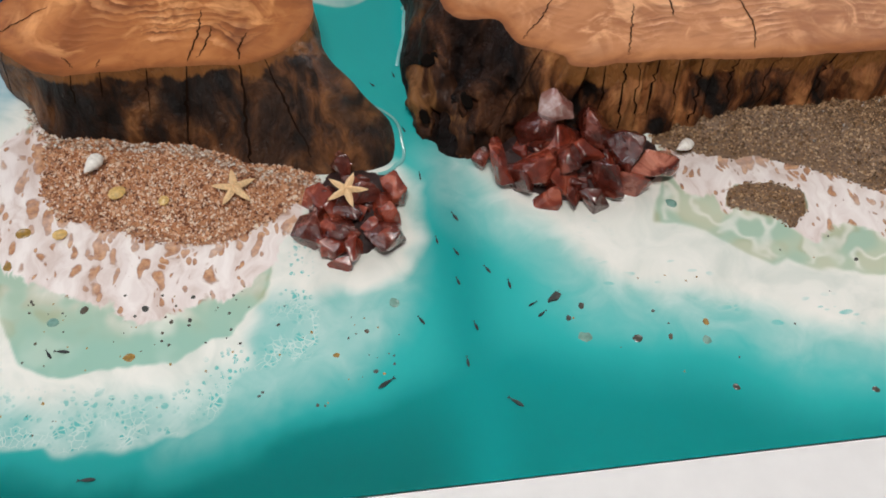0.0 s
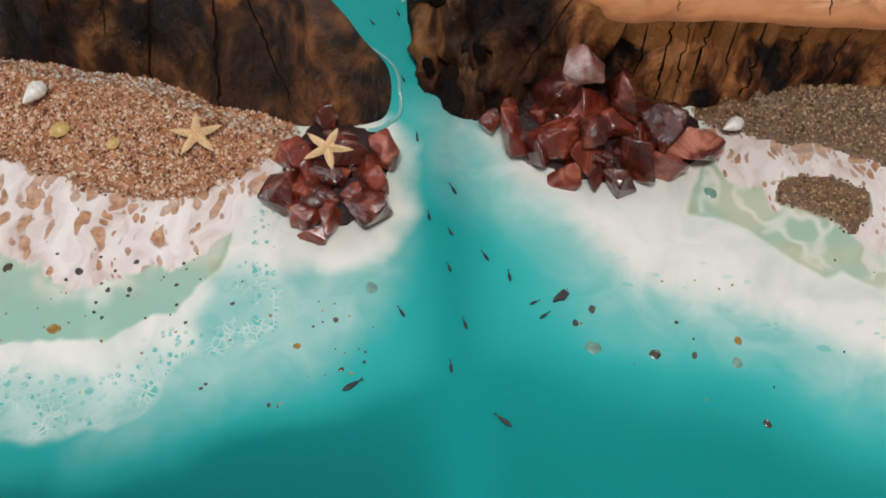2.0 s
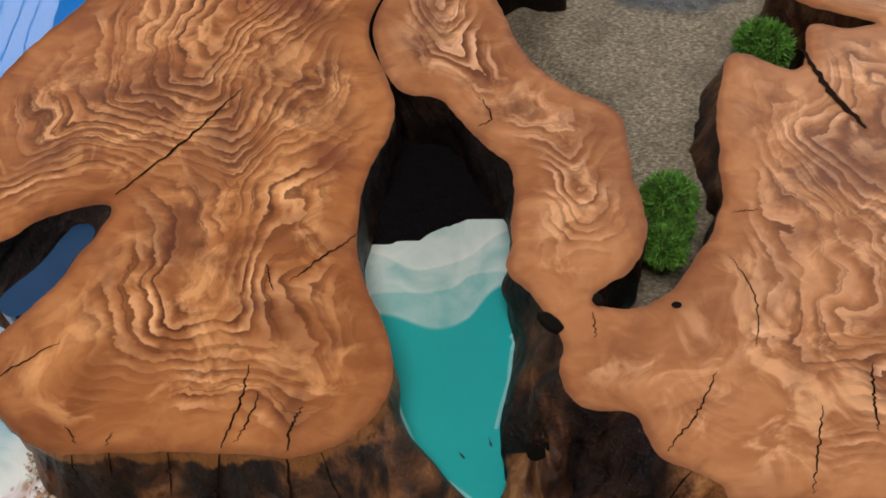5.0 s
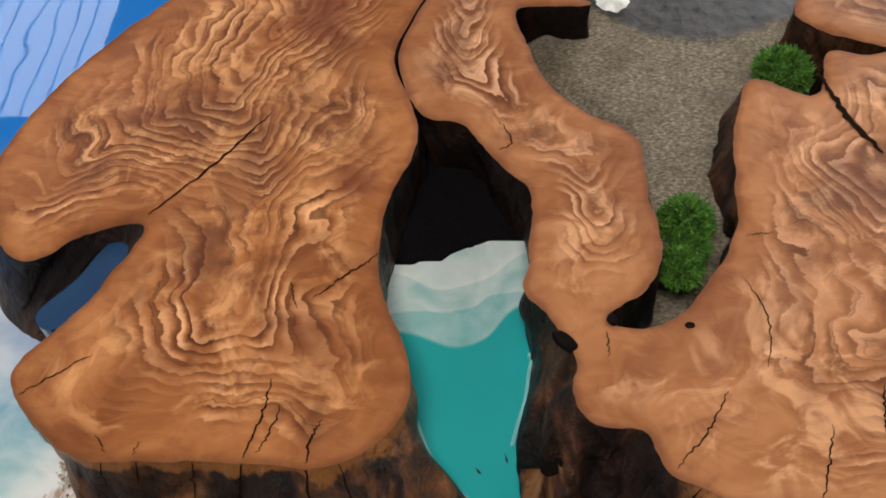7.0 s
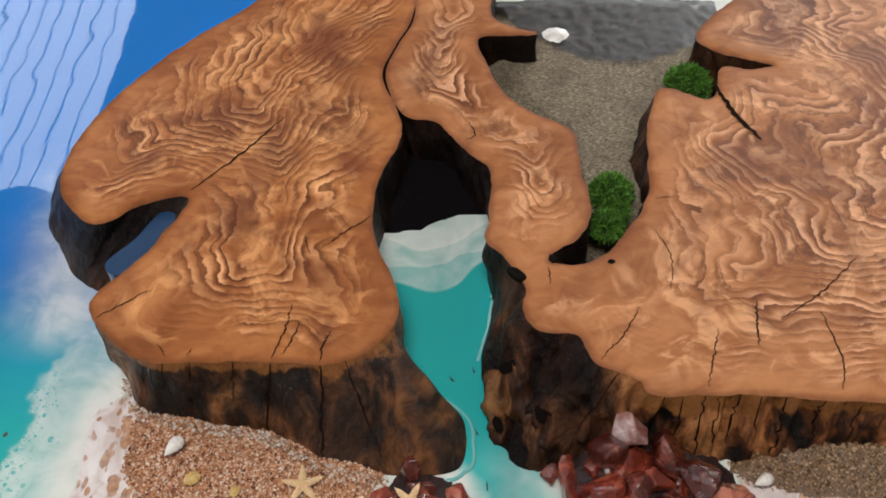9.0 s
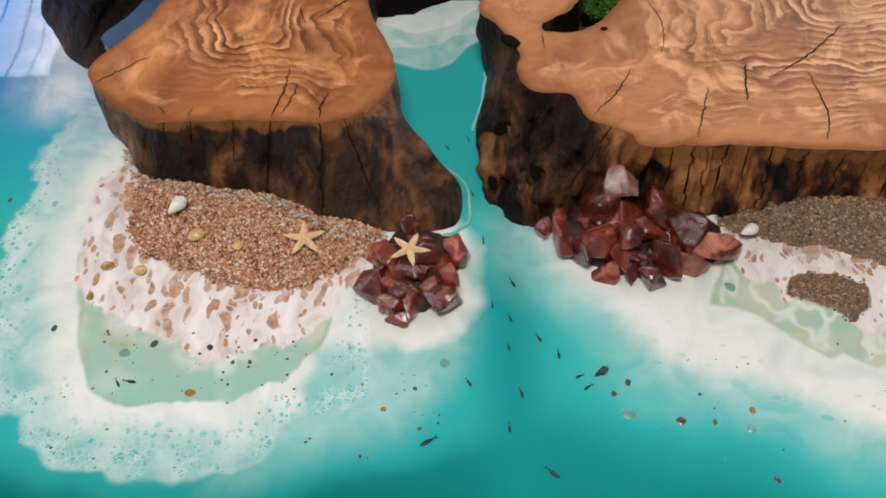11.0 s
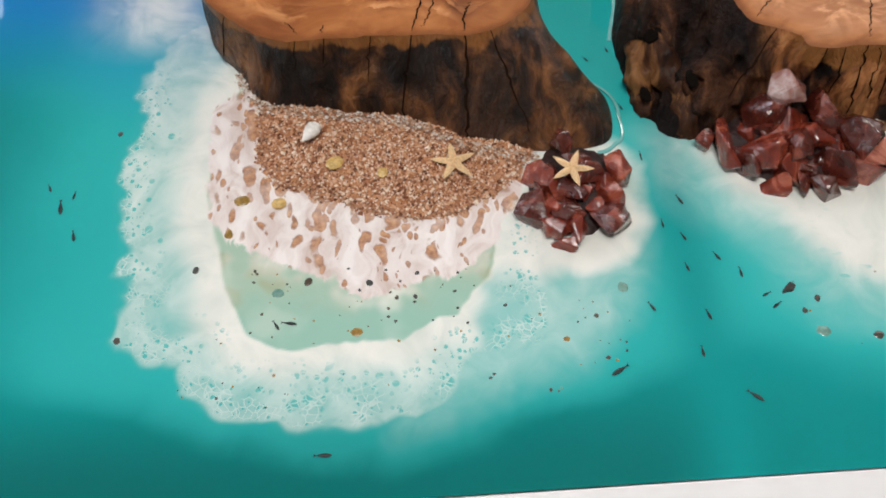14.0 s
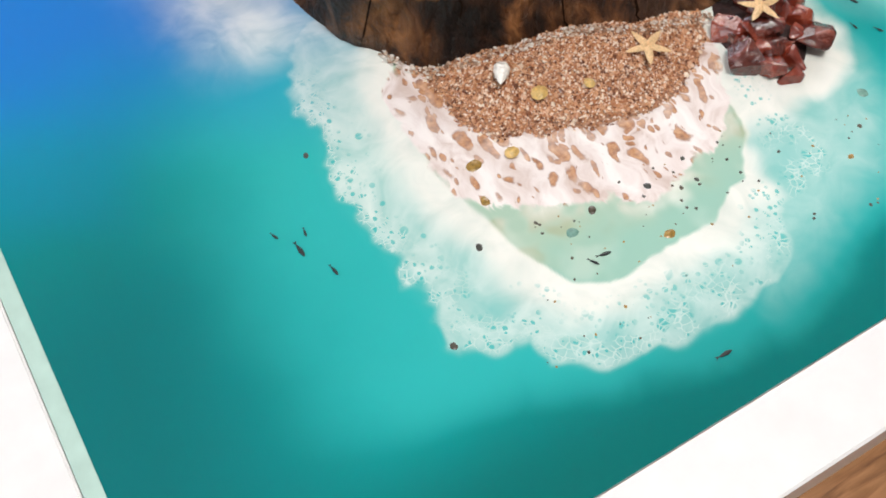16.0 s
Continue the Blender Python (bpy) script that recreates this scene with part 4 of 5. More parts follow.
# resin edge where the water wets the slabs
for edge, side in ((spline(FOOT_L[20:26], 90, False), 1), (spline(FOOT_R[5:8], 40, False), 1)):
    t = np.gradient(edge, axis=0)
    o = np.stack([t[:, 1], -t[:, 0]], 1) * side
    o /= np.linalg.norm(o, axis=1)[:, None] + 1e-9
    verts, faces = [], []
    prof = [(-0.0022, 0.0016), (-0.0015, 0.0015)] + [(-0.0008 + 0.0012 * math.cos(a), 0.0013 * math.sin(a)) for a in np.linspace(math.pi / 2, 0, 7)]
    edge = edge + o * (0.0016 * np.abs(np.sin(np.arange(len(edge)) * 0.16 + 2.0 * np.sin(np.arange(len(edge)) * 0.05))))[:, None]
    for (x, y), (ox, oy) in zip(edge, o):
        for d, z in prof:
            verts.append((x + ox * d, y + oy * d, z))
    for i in range(len(edge) - 1):
        for k in range(8):
            faces.append((9 * i + k, 9 * i + k + 1, 9 * i + k + 10, 9 * i + k + 9))
    tagged(mesh_ob("water", verts, faces, M_MENISCUS_GLINT), "raised glossy edge of turquoise resin along the wood, highlight put into its pale colour", "water", kind="structure")


# ---- sand ----
def mound(name, poly, height, slope, mat, label, grains, gmat, size, base=0.0006, seed=1):
    p = np.array(poly)
    (x0, y0), (x1, y1) = p.min(0), p.max(0)
    nx, ny = int((x1 - x0) / 0.003) + 2, int((y1 - y0) / 0.003) + 2
    X, Y = np.meshgrid(np.linspace(x0, x1, nx), np.linspace(y0, y1, ny))
    X, Y = X.ravel(), Y.ravel()

    def top(x, y):
        d = inside_distance(x, y, poly) + 0.004 * wobble(x, y, 60, seed)
        return np.where(d > 0, base + height * smooth01(d, 0, slope) + 0.0012 * smooth01(d, 0, 0.01) * wobble(x, y, 120, seed + 3), np.maximum(-0.004, d * 1.5)), d
    Z, D = top(X, Y)
    q = np.arange(nx * ny).reshape(ny, nx)
    q = np.stack([q[:-1, :-1], q[:-1, 1:], q[1:, 1:], q[1:, :-1]], -1).reshape(-1, 4)
    q = q[(D[q] > -0.006).all(1)]
    ob = mesh_ob(name, np.stack([X, Y, Z], -1), q.tolist(), mat)
    tagged(ob, label, "sand", kind="stuff")
    if grains:
        rng = np.random.default_rng(seed)
        gx_, gy_ = rng.uniform(x0, x1, grains * 2), rng.uniform(y0, y1, grains * 2)
        gz_, gd = top(gx_, gy_)
        keep = (gd > -0.0015) & (rng.uniform(size=len(gd)) < 0.25 + 0.75 * smooth01(gd, 0, 0.02))
        gx_, gy_, gz_ = gx_[keep], gy_[keep], np.maximum(gz_[keep], 0.0002)
        m = len(gx_)
        octa = np.array([(1, 0, 0), (-1, 0, 0), (0, 1, 0), (0, -1, 0), (0, 0, 1), (0, 0, -1)], float)
        tri = np.array([(0, 2, 4), (2, 1, 4), (1, 3, 4), (3, 0, 4), (2, 0, 5), (1, 2, 5), (3, 1, 5), (0, 3, 5)])
        s = size * rng.lognormal(0, 0.35, (m, 1, 1)) * rng.uniform(0.6, 1.3, (m, 6, 1))
        ang = rng.uniform(0, 6.28, m)
        v = octa[None] * s
        c, n_ = np.cos(ang)[:, None], np.sin(ang)[:, None]
        v = np.stack([v[..., 0] * c - v[..., 1] * n_, v[..., 0] * n_ + v[..., 1] * c, v[..., 2]], -1)
        v += np.stack([gx_, gy_, gz_ + size * 0.2], -1)[:, None]
        f = (tri[None] + 6 * np.arange(m)[:, None, None]).reshape(-1, 3)
        g = mesh_ob("sand_grains", v.reshape(-1, 3), f.tolist(), gmat, smooth=False)
        tagged(g, "loose coarse grains of " + label, "sand", kind="stuff")
    return top


ground_l = mound("beach_sand", SAND_LEFT, 0.013, 0.075, M_SAND, "reddish-brown coarse wet beach sand", 22000, M_GRAIN, 0.00092, seed=2)
ground_r = mound("beach_sand", SAND_RIGHT, 0.016, 0.05, M_SAND_R, "dark brown coarse beach sand", 16000, M_GRAIN_R, 0.00085, seed=5)
mound("beach_sand", POOL_RIGHT, 0.002, 0.02, M_SAND_R, "brown wet sand patch among foam", 900, M_GRAIN_R, 0.0008, seed=8)
mound("cove_sand", [(0.06, 0.445), (0.09, 0.425), (0.16, 0.435), (0.25, 0.47), (0.27, 0.80), (0.15, 0.81), (0.0, 0.80), (-0.01, 0.66), (0.03, 0.59), (0.06, 0.55)], 0.026, 0.05, M_GREY_SAND, "grey-brown fine sand, wet and dark at the water's edge", 0, M_GRAIN_R, 0.001, seed=11)
# near-black sheet that closes the bottom of the gap between the slabs
mound("cave_floor", [(-0.09, 0.472), (-0.035, 0.482), (-0.004, 0.497), (0.03, 0.50), (0.04, 0.53), (-0.02, 0.60), (-0.06, 0.60), (-0.09, 0.55)], 0.012, 0.03, M_GAP_BLACK, "near-black floor of the gap between the slabs", 0, M_GRAIN_R, 0.001, seed=14)


edge = spline(FOOT_L[14:21], 400, False)
rng_edge = np.random.default_rng(31)
pick = edge[rng_edge.integers(0, 330, 420)]
ex, ey = pick[:, 0] + rng_edge.normal(0, 0.002, 420), pick[:, 1] - rng_edge.uniform(-0.001, 0.009, 420)
ez = np.maximum(ground_l(ex, ey)[0], 0) + rng_edge.uniform(0.0004, 0.0030, 420)
verts, faces = [], []
for x, y, z in zip(ex, ey, ez):
    r, b = rng_edge.uniform(0.0009, 0.0019), len(verts)
    for dx, dy, dz in ((1, 0, 0), (-0.9, 0.2, 0), (0, 1, 0.1), (0.1, -0.9, 0), (0, 0, 1), (0, 0, -1)):
        verts.append((x + r * dx, y + r * dy, z + r * dz * 0.8))
    faces += [(b + i, b + j, b + k) for i, j, k in ((0, 2, 4), (2, 1, 4), (1, 3, 4), (3, 0, 4), (2, 0, 5), (1, 2, 5), (3, 1, 5), (0, 3, 5))]
tagged(mesh_ob("sand_grains", verts, faces, M_GRAIN_PALE, smooth=False), "pale glassy grains along the foot of the bark", "sand", kind="stuff")


# ---- stones ----
def stone(x, y, z, r, mat, seed, label, tall=1.0):
    """A broken chunk: a hull of uneven points with chipped edges and slightly buckled faces."""
    rng = random.Random(seed)
    bm = bmesh.new()
    for i in range(12):
        v = Vector((rng.gauss(0, 1), rng.gauss(0, 1), rng.gauss(0, 1))).normalized()
        bm.verts.new((v.x * r * rng.uniform(0.75, 1.2), v.y * r * rng.uniform(0.7, 1.05), v.z * r * tall * rng.uniform(0.75, 1.15)))
    hull = bmesh.ops.convex_hull(bm, input=bm.verts[:])
    bmesh.ops.delete(bm, geom=list({g for g in hull["geom_unused"] + hull["geom_interior"] if isinstance(g, bmesh.types.BMVert)}), context="VERTS")
    bmesh.ops.bevel(bm, geom=bm.edges[:], offset=r * 0.05, segments=1, affect="EDGES", clamp_overlap=True)
    bmesh.ops.subdivide_edges(bm, edges=[e for e in bm.edges if e.calc_length() > r * 0.5], cuts=2, use_grid_fill=True)
    for v in bm.verts:
        if v.co.length > r * 1.25:
            v.co *= r * 1.25 / v.co.length
        v.co += v.co.normalized() * r * 0.10 * noise.noise(v.co * (1.6 / r) + Vector((seed, 0, 0)))
    ob = part("stone", bm, mat)
    ob.matrix_basis = pose(x, y, z, 0, 0, rng.uniform(0, 360))
    return tagged(ob, label, "stone", "red stones in the surf")


def fill_stones(cx, cy, rx, ry, count, seed, label):
    """Smaller chunks that fill the bottom of a heap."""
    rng = random.Random(seed)
    for i in range(count):
        a, d = rng.uniform(0, 6.28), math.sqrt(rng.random())
        stone(cx + rx * d * math.cos(a), cy + ry * d * math.sin(a), rng.uniform(0.003, 0.008), rng.uniform(0.007, 0.012), M_STONE, seed * 10 + i, label, 0.8)


# beds seen only between the stones; their dark colour paints the shade there
mound("gravel_bed", [(-0.062, 0.23), (-0.045, 0.252), (-0.008, 0.245), (0.003, 0.228), (-0.006, 0.195), (-0.03, 0.176), (-0.052, 0.18), (-0.066, 0.204)], 0.004, 0.012, M_HEAP_SHADE, "dark red bed under the stones, shade of the gaps in its colour", 0, M_GRAIN, 0.001, seed=21)
mound("gravel_bed", [(0.068, 0.25), (0.09, 0.29), (0.18, 0.28), (0.196, 0.24), (0.186, 0.218), (0.160, 0.212), (0.13, 0.205), (0.10, 0.212), (0.08, 0.228)], 0.006, 0.015, M_HEAP_SHADE, "dark red bed under the stones, shade of the gaps in its colour", 0, M_GRAIN, 0.001, seed=23)
fill_stones(-0.034, 0.208, 0.029, 0.034, 22, 7, "small dark red stone chip at the foot of the heap")
fill_stones(0.127, 0.233, 0.054, 0.025, 30, 8, "small red stone chip at the foot of the heap")
for i, (x, y, z, r) in enumerate(((-0.039, 0.248, 0.010, 0.0075), (-0.002, 0.226, 0.009, 0.011), (-0.056, 0.224, 0.006, 0.011), (-0.026, 0.219, 0.009, 0.012), (-0.061, 0.198, 0.006, 0.012),
                                  (-0.043, 0.194, 0.007, 0.010), (-0.052, 0.183, 0.005, 0.011), (-0.032, 0.177, 0.004, 0.011), (-0.016, 0.188, 0.007, 0.013), (-0.044, 0.170, 0.001, 0.008), (-0.010, 0.205, 0.006, 0.009), (-0.036, 0.207, 0.005, 0.011))):
    stone(x, y, z, r * 1.36, M_STONE, 40 + i, "glossy dark red broken stone heaped beside the channel", 0.85)
for i, (x, y, z, r) in enumerate(((0.104, 0.254, 0.018, 0.015), (0.144, 0.256, 0.020, 0.014), (0.077, 0.238, 0.010, 0.014), (0.100, 0.229, 0.012, 0.014), (0.121, 0.232, 0.013, 0.012), (0.166, 0.234, 0.014, 0.015), (0.145, 0.214, 0.010, 0.014),
                                  (0.117, 0.216, 0.008, 0.012), (0.087, 0.221, 0.005, 0.011), (0.105, 0.208, 0.003, 0.009), (0.120, 0.207, 0.003, 0.008), (0.134, 0.204, 0.003, 0.010), (0.163, 0.211, 0.006, 0.012), (0.135, 0.238, 0.014, 0.011), (0.122, 0.25, 0.010, 0.014), (0.062, 0.246, 0.004, 0.008))):
    stone(x, y, z, r * 1.38, M_STONE, 70 + i, "glossy red broken stone heaped below the bark", 0.95)
stone(0.118, 0.268, 0.032, 0.0165, M_QUARTZ, 101, "pale pink translucent quartz chunk on the red stones", 0.7)
stone(0.184, 0.224, 0.010, 0.018, M_SALMON, 103, "salmon-red broken stone chunk beside the brown sand", 1.1)


# ---- sea life and shells ----
def starfish(x, y, z, r, turn, label):
    verts, faces, n = [], [], 40
    rings = 6
    for k in range(rings + 1):
        s = k / rings
        for j in range(n):
            t = 2 * math.pi * j / n
            arm = abs(((t * 5 / (2 * math.pi)) % 1) - 0.5) * 2
            reach = 0.30 + 0.70 * arm ** 1.7
            rr = r * reach * s
            h = 0.0030 * (1 - s ** 2.2) * (0.5 + 0.5 * reach) + 0.0002
            verts.append((rr * math.cos(t), rr * math.sin(t), h))
    for k in range(rings):
        for j in range(n):
            faces.append((k * n + j, (k + 1) * n + j, (k + 1) * n + (j + 1) % n, k * n + (j + 1) % n))
    ob = mesh_ob("starfish", verts, faces, M_STAR)
    ob.matrix_basis = pose(x, y, z, 0, 0, turn)
    return tagged(ob, label, "starfish", "starfish")


starfish(-0.1135, 0.2355, 0.0105, 0.0165, 24, "small dried sandy-yellow starfish lying on the beach sand")
starfish(-0.0365, 0.2185, 0.0205, 0.0155, -6, "small dried pale yellow starfish lying on red stones")


def shell(x, y, z, length, turn, mat, label):
    """A small whelk: a plump spindle with spiral whorls and a notched lip."""
    verts, faces, seg, n = [], [], 36, 18
    for i in range(seg):
        u = i / (seg - 1)
        fat = 0.30 * math.sin(math.pi * min(1, 0.04 + 0.96 * u) ** 0.62) ** 0.9 + 0.012
        for j in range(n):
            b = 2 * math.pi * j / n
            whorl = 1 + 0.05 * math.sin(2 * math.pi * 4.5 * u + b) * (1 - u * 0.4) - 0.35 * math.exp(-((b - 1.6) / 0.35) ** 2) * (1 - smooth01(u, 0.2, 0.5))
            verts.append((length * (u - 0.5), length * fat * whorl * math.cos(b), length * fat * whorl * math.sin(b) * 0.85))
    for i in range(seg - 1):
        for j in range(n):
            faces.append((i * n + j, i * n + (j + 1) % n, (i + 1) * n + (j + 1) % n, (i + 1) * n + j))
    faces += [tuple(range(n)), tuple(range((seg - 1) * n, seg * n))]
    ob = mesh_ob("seashell", verts, faces, mat)
    ob.matrix_basis = pose(x, y, z, 0, 0, turn)
    return tagged(ob, label, "shell", "seashells")


def clam(x, y, z, r, turn, mat, label):
    """A domed half shell with fine ribs."""
    verts, faces, n, rings = [(0, 0, 0.42 * r)], [], 28, 5
    for k in range(1, rings + 1):
        s = k / rings
        for j in range(n):
            t = 2 * math.pi * j / n
            rib = 1 + 0.04 * math.cos(t * 9)
            verts.append((r * s * rib * math.cos(t), r * 0.85 * s * rib * math.sin(t), 0.42 * r * (1 - s * s) * (1 + 0.1 * math.cos(t * 9) * s)))
    for j in range(n):
        faces.append((0, 1 + j, 1 + (j + 1) % n))
    for k in range(rings - 1):
        for j in range(n):
            a, b = 1 + k * n + j, 1 + k * n + (j + 1) % n
            faces.append((a, a + n, b + n, b))
    ob = mesh_ob("seashell", verts, faces, mat)
    ob.matrix_basis = pose(x, y, z, 0, 0, turn)
    return tagged(ob, label, "shell", "seashells")


shell(-0.210, 0.263, 0.0145, 0.0175, 235, M_SHELL, "small white spiral seashell on the beach sand")
clam(-0.194, 0.242, 0.0075, 0.0062, 30, M_YELLOW, "small yellow half shell on the beach sand")
clam(-0.162, 0.232, 0.0075, 0.0042, 80, M_YELLOW, "tiny amber shell on the beach sand")
clam(-0.232, 0.215, 0.0020, 0.0050, 10, M_YELLOW, "amber shell under the foam lacing")
shell(0.211, 0.240, 0.009, 0.0145, 205, M_SHELL, "white twisted seashell beside the brown sand")
clam(0.092, 0.712, 0.0255, 0.015, 0, M_SHELL, "white round shell on the wet grey sand")


def fish_mesh():
    verts, faces, n = [], [], 8
    prof = ((0.0, 0.02), (0.12, 0.10), (0.3, 0.15), (0.5, 0.13), (0.7, 0.07), (0.82, 0.03))
    for u, w in prof:
        for j in range(n):
            t = 2 * math.pi * j / n
            verts.append((u - 0.5, 0.8 * w * math.cos(t), 0.6 * w * math.sin(t)))
    for i in range(len(prof) - 1):
        for j in range(n):
            faces.append((i * n + j, i * n + (j + 1) % n, (i + 1) * n + (j + 1) % n, (i + 1) * n + j))
    faces.append(tuple(range(n)))
    k = len(verts)
    verts += [(0.30, 0, 0.02), (0.52, 0.10, 0.01), (0.46, 0.0, 0.02), (0.50, -0.11, 0.01), (0.30, 0, -0.02), (0.52, 0.10, -0.01), (0.46, 0, -0.02), (0.50, -0.11, -0.01)]
    faces += [(k, k + 1, k + 2), (k, k + 2, k + 3), (k + 4, k + 6, k + 5), (k + 4, k + 7, k + 6)]
    me = bpy.data.meshes.new("fish")
    me.from_pydata(verts, [], faces)
    me.materials.append(M_FISH)
    return me


FISH = fish_mesh()
SCHOOL = [(-0.386, 0.238, 110, 7), (-0.369, 0.231, 80, 7), (-0.377, 0.222, 95, 12), (-0.366, 0.199, 100, 9), (-0.233, 0.125, 120, 8), (-0.225, 0.126, 170, 10), (-0.205, 0.039, 178, 11), (-0.023, 0.081, 30, 13),
          (0.017, 0.238, 100, 5), (0.037, 0.202, 115, 9), (0.022, 0.184, 95, 7), (0.034, 0.173, 115, 7), (0.053, 0.157, 120, 8), (0.032, 0.150, 105, 7), (0.066, 0.144, 95, 8), (0.004, 0.123, 120, 8),
          (0.039, 0.115, 105, 8), (0.030, 0.090, 92, 8), (0.056, 0.059, 140, 12), (0.079, 0.127, 25, 7), (0.084, 0.119, 35, 8)]
SCHOOL += [(-0.009, 0.329, 130, 6), (0.008, 0.337, 105, 6), (0.010, 0.283, 110, 6), (0.017, 0.241, 95, 5)]
for x, y, turn, mm in SCHOOL:
    ob = new("fish", FISH)
    ob.matrix_basis = pose(x, y, 0.0006, 0, 0, turn) @ Matrix.Diagonal((mm * 0.001, mm * 0.001, mm * 0.0006, 1))
    tagged(ob, "tiny dark fish figure cast in the resin water", "fish", "school of fish")


def pebble(x, y, mm, mat, label, seed):
    rng = random.Random(seed)
    bm = bmesh.new()
    bmesh.ops.create_icosphere(bm, subdivisions=2, radius=1)
    ph = rng.uniform(0, 90)
    for v in bm.verts:
        v.co *= 1 + 0.28 * noise.noise((v.co.x * 1.3 + ph, v.co.y * 1.3, v.co.z * 1.3))
    ob = part("pebble", bm, mat, smooth=True)
    ob.matrix_basis = pose(x, y, -mm * 0.00006, 0, 0, rng.uniform(0, 360)) @ Matrix.Diagonal((mm * 0.0005, mm * 0.0004, mm * 0.00014, 1))
    return tagged(ob, label, "pebble", "pebbles in the resin")


PEBBLES = [(-0.343, 0.281, 5), (-0.331, 0.121, 6), (-0.213, 0.155, 7), (-0.174, 0.152, 6), (-0.143, 0.157, 4), (-0.157, 0.140, 4), (-0.145, 0.140, 4), (-0.285, 0.168, 6), (-0.247, 0.165, 3),
           (-0.029, 0.090, 4), (0.111, 0.122, 6), (0.101, 0.114, 5), (0.143, 0.094, 8), (0.165, 0.093, 5), (0.198, 0.053, 6), (0.287, 0.041, 6), (0.309, 0.137, 4), (-0.067, 0.071, 3), (0.158, 0.113, 3), (-0.032, 0.119, 4)]
for i, (x, y, mm) in enumerate(PEBBLES):
    pebble(x, y, mm, M_PEBBLE, "small dark pebble set in the resin", 200 + i)
for i, (x, y, mm) in enumerate(((-0.257, 0.220, 12), (-0.265, 0.194, 8), (-0.183, 0.117, 8), (-0.053, 0.104, 5), (0.191, 0.101, 6))):
    pebble(x, y, mm, M_PEBBLE_Y, "amber-brown pebble set in the resin", 240 + i)
for i, (x, y, mm) in enumerate(((0.109, 0.099, 11), (-0.012, 0.138, 9), (-0.232, 0.148, 9), (0.192, 0.197, 10), (0.188, 0.088, 8))):
    pebble(x, y, mm, M_PEBBLE_P, "pale greenish pebble half hidden in the resin", 250 + i)
rng_specks = random.Random(11)
for i in range(105):
    x, y = rng_specks.uniform(-0.30, -0.06), rng_specks.uniform(0.07, 0.17)
    if i % 4 == 0:
        x, y = rng_specks.uniform(0.08, 0.30), rng_specks.uniform(0.06, 0.16)
    if i % 3 == 1:
        x, y = rng_specks.uniform(-0.255, -0.105), rng_specks.uniform(0.118, 0.165)
    if i % 7 == 0:
        x, y = rng_specks.uniform(-0.05, 0.0), rng_specks.uniform(0.08, 0.15)
    pebble(x, y, rng_specks.choice((1.2, 1.6, 2.0, 2.6)), M_PEBBLE if i % 3 else M_PEBBLE_Y, "tiny dark grit speck set in the resin", 400 + i)
tri_stone = stone(0.093, 0.131, 0.0, 0.0065, M_SLATE, 300, "dark triangular stone chip set in the resin", 0.3)


# ---- moss ----
def moss(x, y, z, r, seed):
    rng = np.random.default_rng(seed)
    m = int(5200 * (r / 0.02) ** 2)
    d = rng.normal(size=(m, 3))
    d[:, 2] = np.abs(d[:, 2]) + 0.1
    d /= np.linalg.norm(d, axis=1)[:, None]
    base = d * r * (0.55 + 0.36 * rng.uniform(0, 1, (m, 1)))
    bend = d + rng.normal(scale=0.7, size=(m, 3))
    tip = base + bend * r * 0.15
    side = np.cross(d, rng.normal(size=(m, 3)))
    side /= np.linalg.norm(side, axis=1)[:, None]
    side *= r * 0.024
    mid = (base + tip) / 2 + d * r * 0.05
    v = np.stack([base - side, base + side, mid + side * 1.4, mid - side * 1.4, tip], 1).reshape(-1, 3)
    k = 5 * np.arange(m)[:, None]
    f = [tuple(q) for q in np.concatenate([k, k + 1, k + 2, k + 3], 1)] + [tuple(q) for q in np.concatenate([k + 3, k + 2, k + 4], 1)]
    ob = mesh_ob("moss_clump", v, f, M_MOSS, smooth=False)
    ob.matrix_basis = pose(x, y, z)
    return tagged(ob, "bright green preserved moss clump beside the bark", "moss", "moss clumps")


moss(0.207, 0.622, 0.036, 0.021, 1)
moss(0.124, 0.487, 0.036, 0.019, 2)
moss(0.117, 0.452, 0.034, 0.016, 3)
moss(0.126, 0.468, 0.034, 0.014, 4)

# ---- tray, workbench and room ----
tray = new("white_tray")
part("front_board", box_bm(LEFT - 0.10, FRONT - 0.050, -0.052, RIGHT + 0.06, FRONT - 0.001, 0.0015, 0.0015), M_WHITE, tray)
part("side_board", box_bm(LEFT - 0.10, FRONT - 0.0005, -0.052, LEFT - 0.011, BACK + 0.06, 0.0013, 0.0015), M_WHITE, tray)
part("side_board", box_bm(RIGHT + 0.001, FRONT - 0.0005, -0.052, RIGHT + 0.06, BACK + 0.06, 0.0013, 0.0015), M_WHITE, tray)
part("back_board", box_bm(LEFT - 0.0105, BACK + 0.001, -0.052, RIGHT + 0.0005, BACK + 0.06, 0.0012, 0.0015), M_WHITE, tray)
part("resin_lip", box_bm(LEFT - 0.0105, FRONT, -0.01, LEFT, BACK, 0.0008, 0.0005), M_RIM_GREEN, tray, "pale green translucent resin lip")
part("bottom_board", box_bm(LEFT - 0.01, FRONT, -0.052, RIGHT, BACK, -0.012), M_WHITE, tray)
tagged(tray, "white painted tray that holds the resin sea", "tray")

bench = new("workbench")
for i in range(9):
    part("board", box_bm(-1.2, -0.55 + 0.24 * i, -0.092, 1.4, -0.313 + 0.24 * i, -0.052, 0.003), M_TABLE, bench)
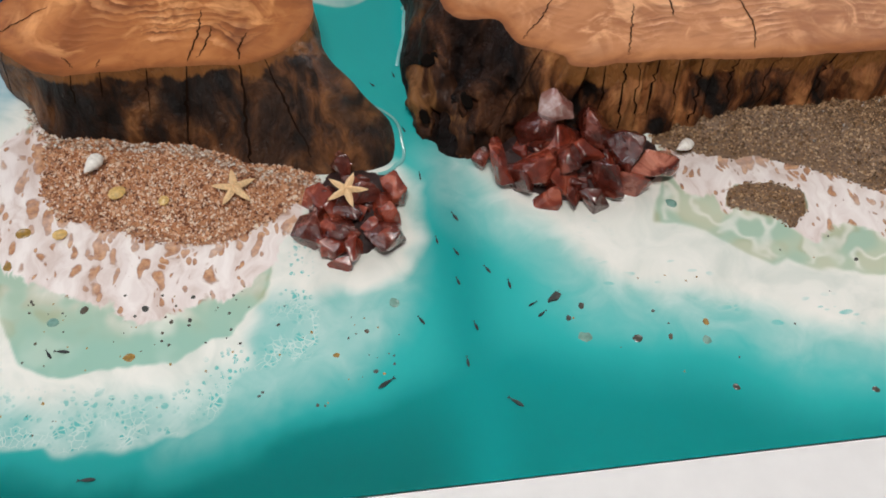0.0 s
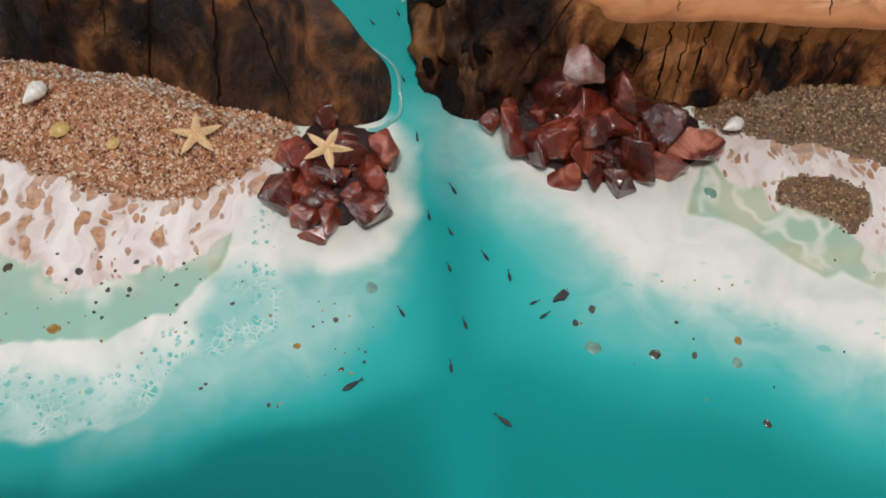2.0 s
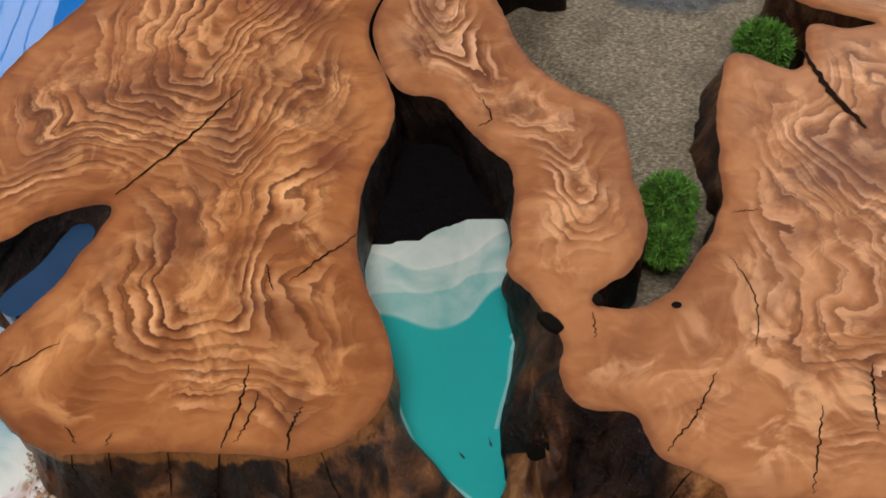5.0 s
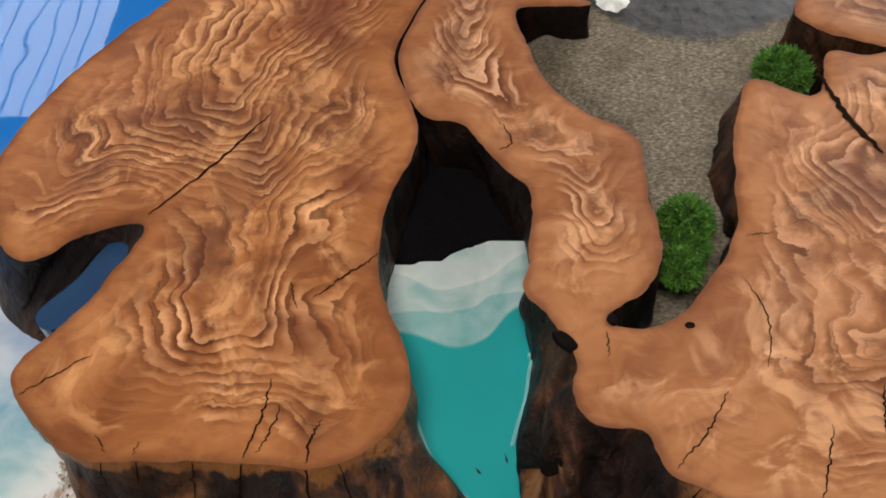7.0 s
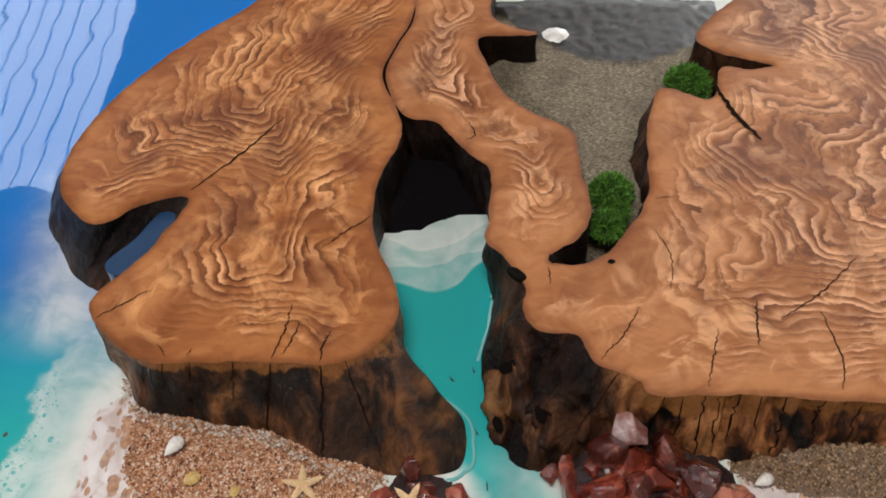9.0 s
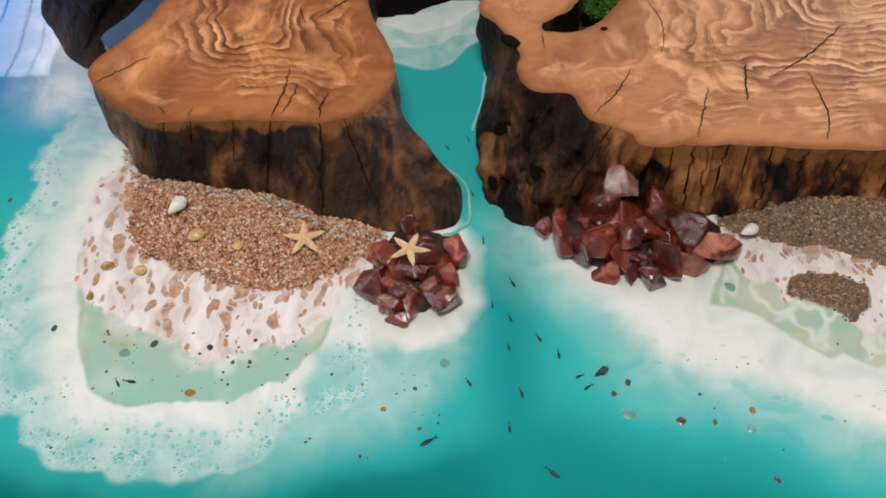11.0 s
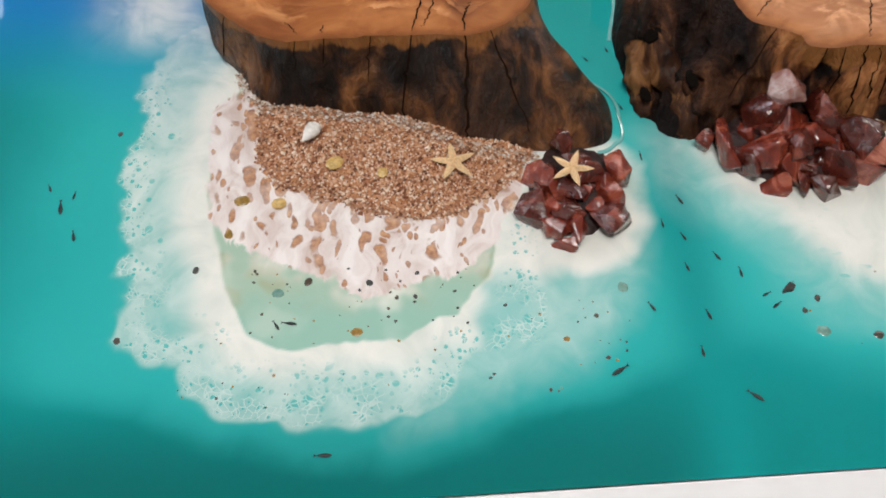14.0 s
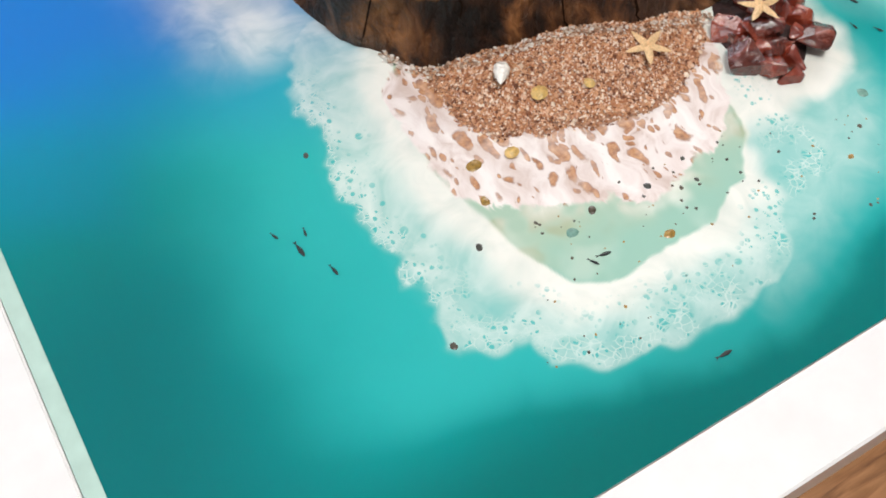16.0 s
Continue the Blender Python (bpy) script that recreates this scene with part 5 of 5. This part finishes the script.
for x, y in ((-1.1, -0.45), (1.3, -0.45), (-1.1, 1.45), (1.3, 1.45)):
    part("leg", box_bm(x - 0.04, y - 0.04, -0.85, x + 0.04, y + 0.04, -0.092, 0.004), M_TABLE, bench)
tagged(bench, "brown varnished wooden workbench under the tray", "table")


def structure(name, bm, mat, label):
    return tagged(part(name, bm, mat), label, "room", kind="structure")


structure("floor", box_bm(-4, -3, -0.95, 4, 7, -0.85), M_FLOOR, "grey concrete workshop floor")
structure("wall_north", box_bm(-4, 7, -0.85, 4, 7.1, 2.7), M_WALL, "plain plastered wall")
structure("wall_south", box_bm(-4, -3.1, -0.85, 4, -3, 2.7), M_WALL, "plain plastered wall")
structure("wall_west", box_bm(-4.1, -3, -0.85, -4, 7, 2.7), M_WALL, "plain plastered wall")
structure("wall_east", box_bm(4, -3, -0.85, 4.1, 7, 2.7), M_WALL, "plain plastered wall")
SX0, SX1, SY0, SY1 = -3.9, -1.78, 3.0, 6.0
structure("ceiling", box_bm(-4, -3, 2.65, 4, SY0, 2.75), M_WALL, "plain plastered ceiling")
structure("ceiling", box_bm(SX1, SY0, 2.65, 4, 7, 2.75), M_WALL, "plain plastered ceiling")
structure("ceiling", box_bm(-4, SY1, 2.65, SX1, 7, 2.75), M_WALL, "plain plastered ceiling")
structure("ceiling", box_bm(-4, SY0, 2.65, SX0, SY1, 2.75), M_WALL, "plain plastered ceiling")
roof = new("roof_light")
x = SX0
while x < SX1 - 0.05:
    part("roof_sheet", box_bm(x + 0.007, SY0, 2.69, x + 0.10, SY1, 2.70), M_SKY_SHEET, roof)
    part("roof_rib", box_bm(x, SY0, 2.685, x + 0.007, SY1, 2.70), M_RIB, roof)
    x += 0.10
tagged(roof, "ribbed translucent roof light lit by the sky", "roof light")


def window(name, x0, x1, y, z0, z1, label):
    """A window in the far wall: frame bars, sill and glazing bars proud of the plaster."""
    root = new(name)
    for a, b, c, d in ((x0 - 0.06, x1 + 0.06, z1, z1 + 0.06), (x0 - 0.06, x1 + 0.06, z0 - 0.06, z0), (x0 - 0.06, x0, z0, z1), (x1, x1 + 0.06, z0, z1), ((x0 + x1) / 2 - 0.02, (x0 + x1) / 2 + 0.02, z0, z1)):
        part("window_frame", box_bm(a, y - 0.14, c, b, y - 0.002, d, 0.004), M_WHITE, root)
    part("window_sill", box_bm(x0 - 0.1, y - 0.2, z0 - 0.1, x1 + 0.1, y - 0.002, z0 - 0.062, 0.004), M_WHITE, root)
    return tagged(root, label, "window", kind="structure")


window("window_1", 0.5, 3.5, 7.0, 0.25, 2.15, "white framed window in the plastered wall")

# the second window, in the side wall
side_window = new("window_2")
for y0, y1, z0, z1 in ((2.24, 5.36, 2.05, 2.11), (2.24, 5.36, 0.29, 0.35), (2.24, 2.30, 0.35, 2.05), (5.30, 5.36, 0.35, 2.05), (3.78, 3.82, 0.35, 2.05)):
    part("window_frame", box_bm(3.86, y0, z0, 3.998, y1, z1, 0.004), M_WHITE, side_window)
part("window_sill", box_bm(3.80, 2.2, 0.25, 3.998, 5.4, 0.288, 0.004), M_WHITE, side_window)
tagged(side_window, "white framed window in the plastered side wall", "window", kind="structure")
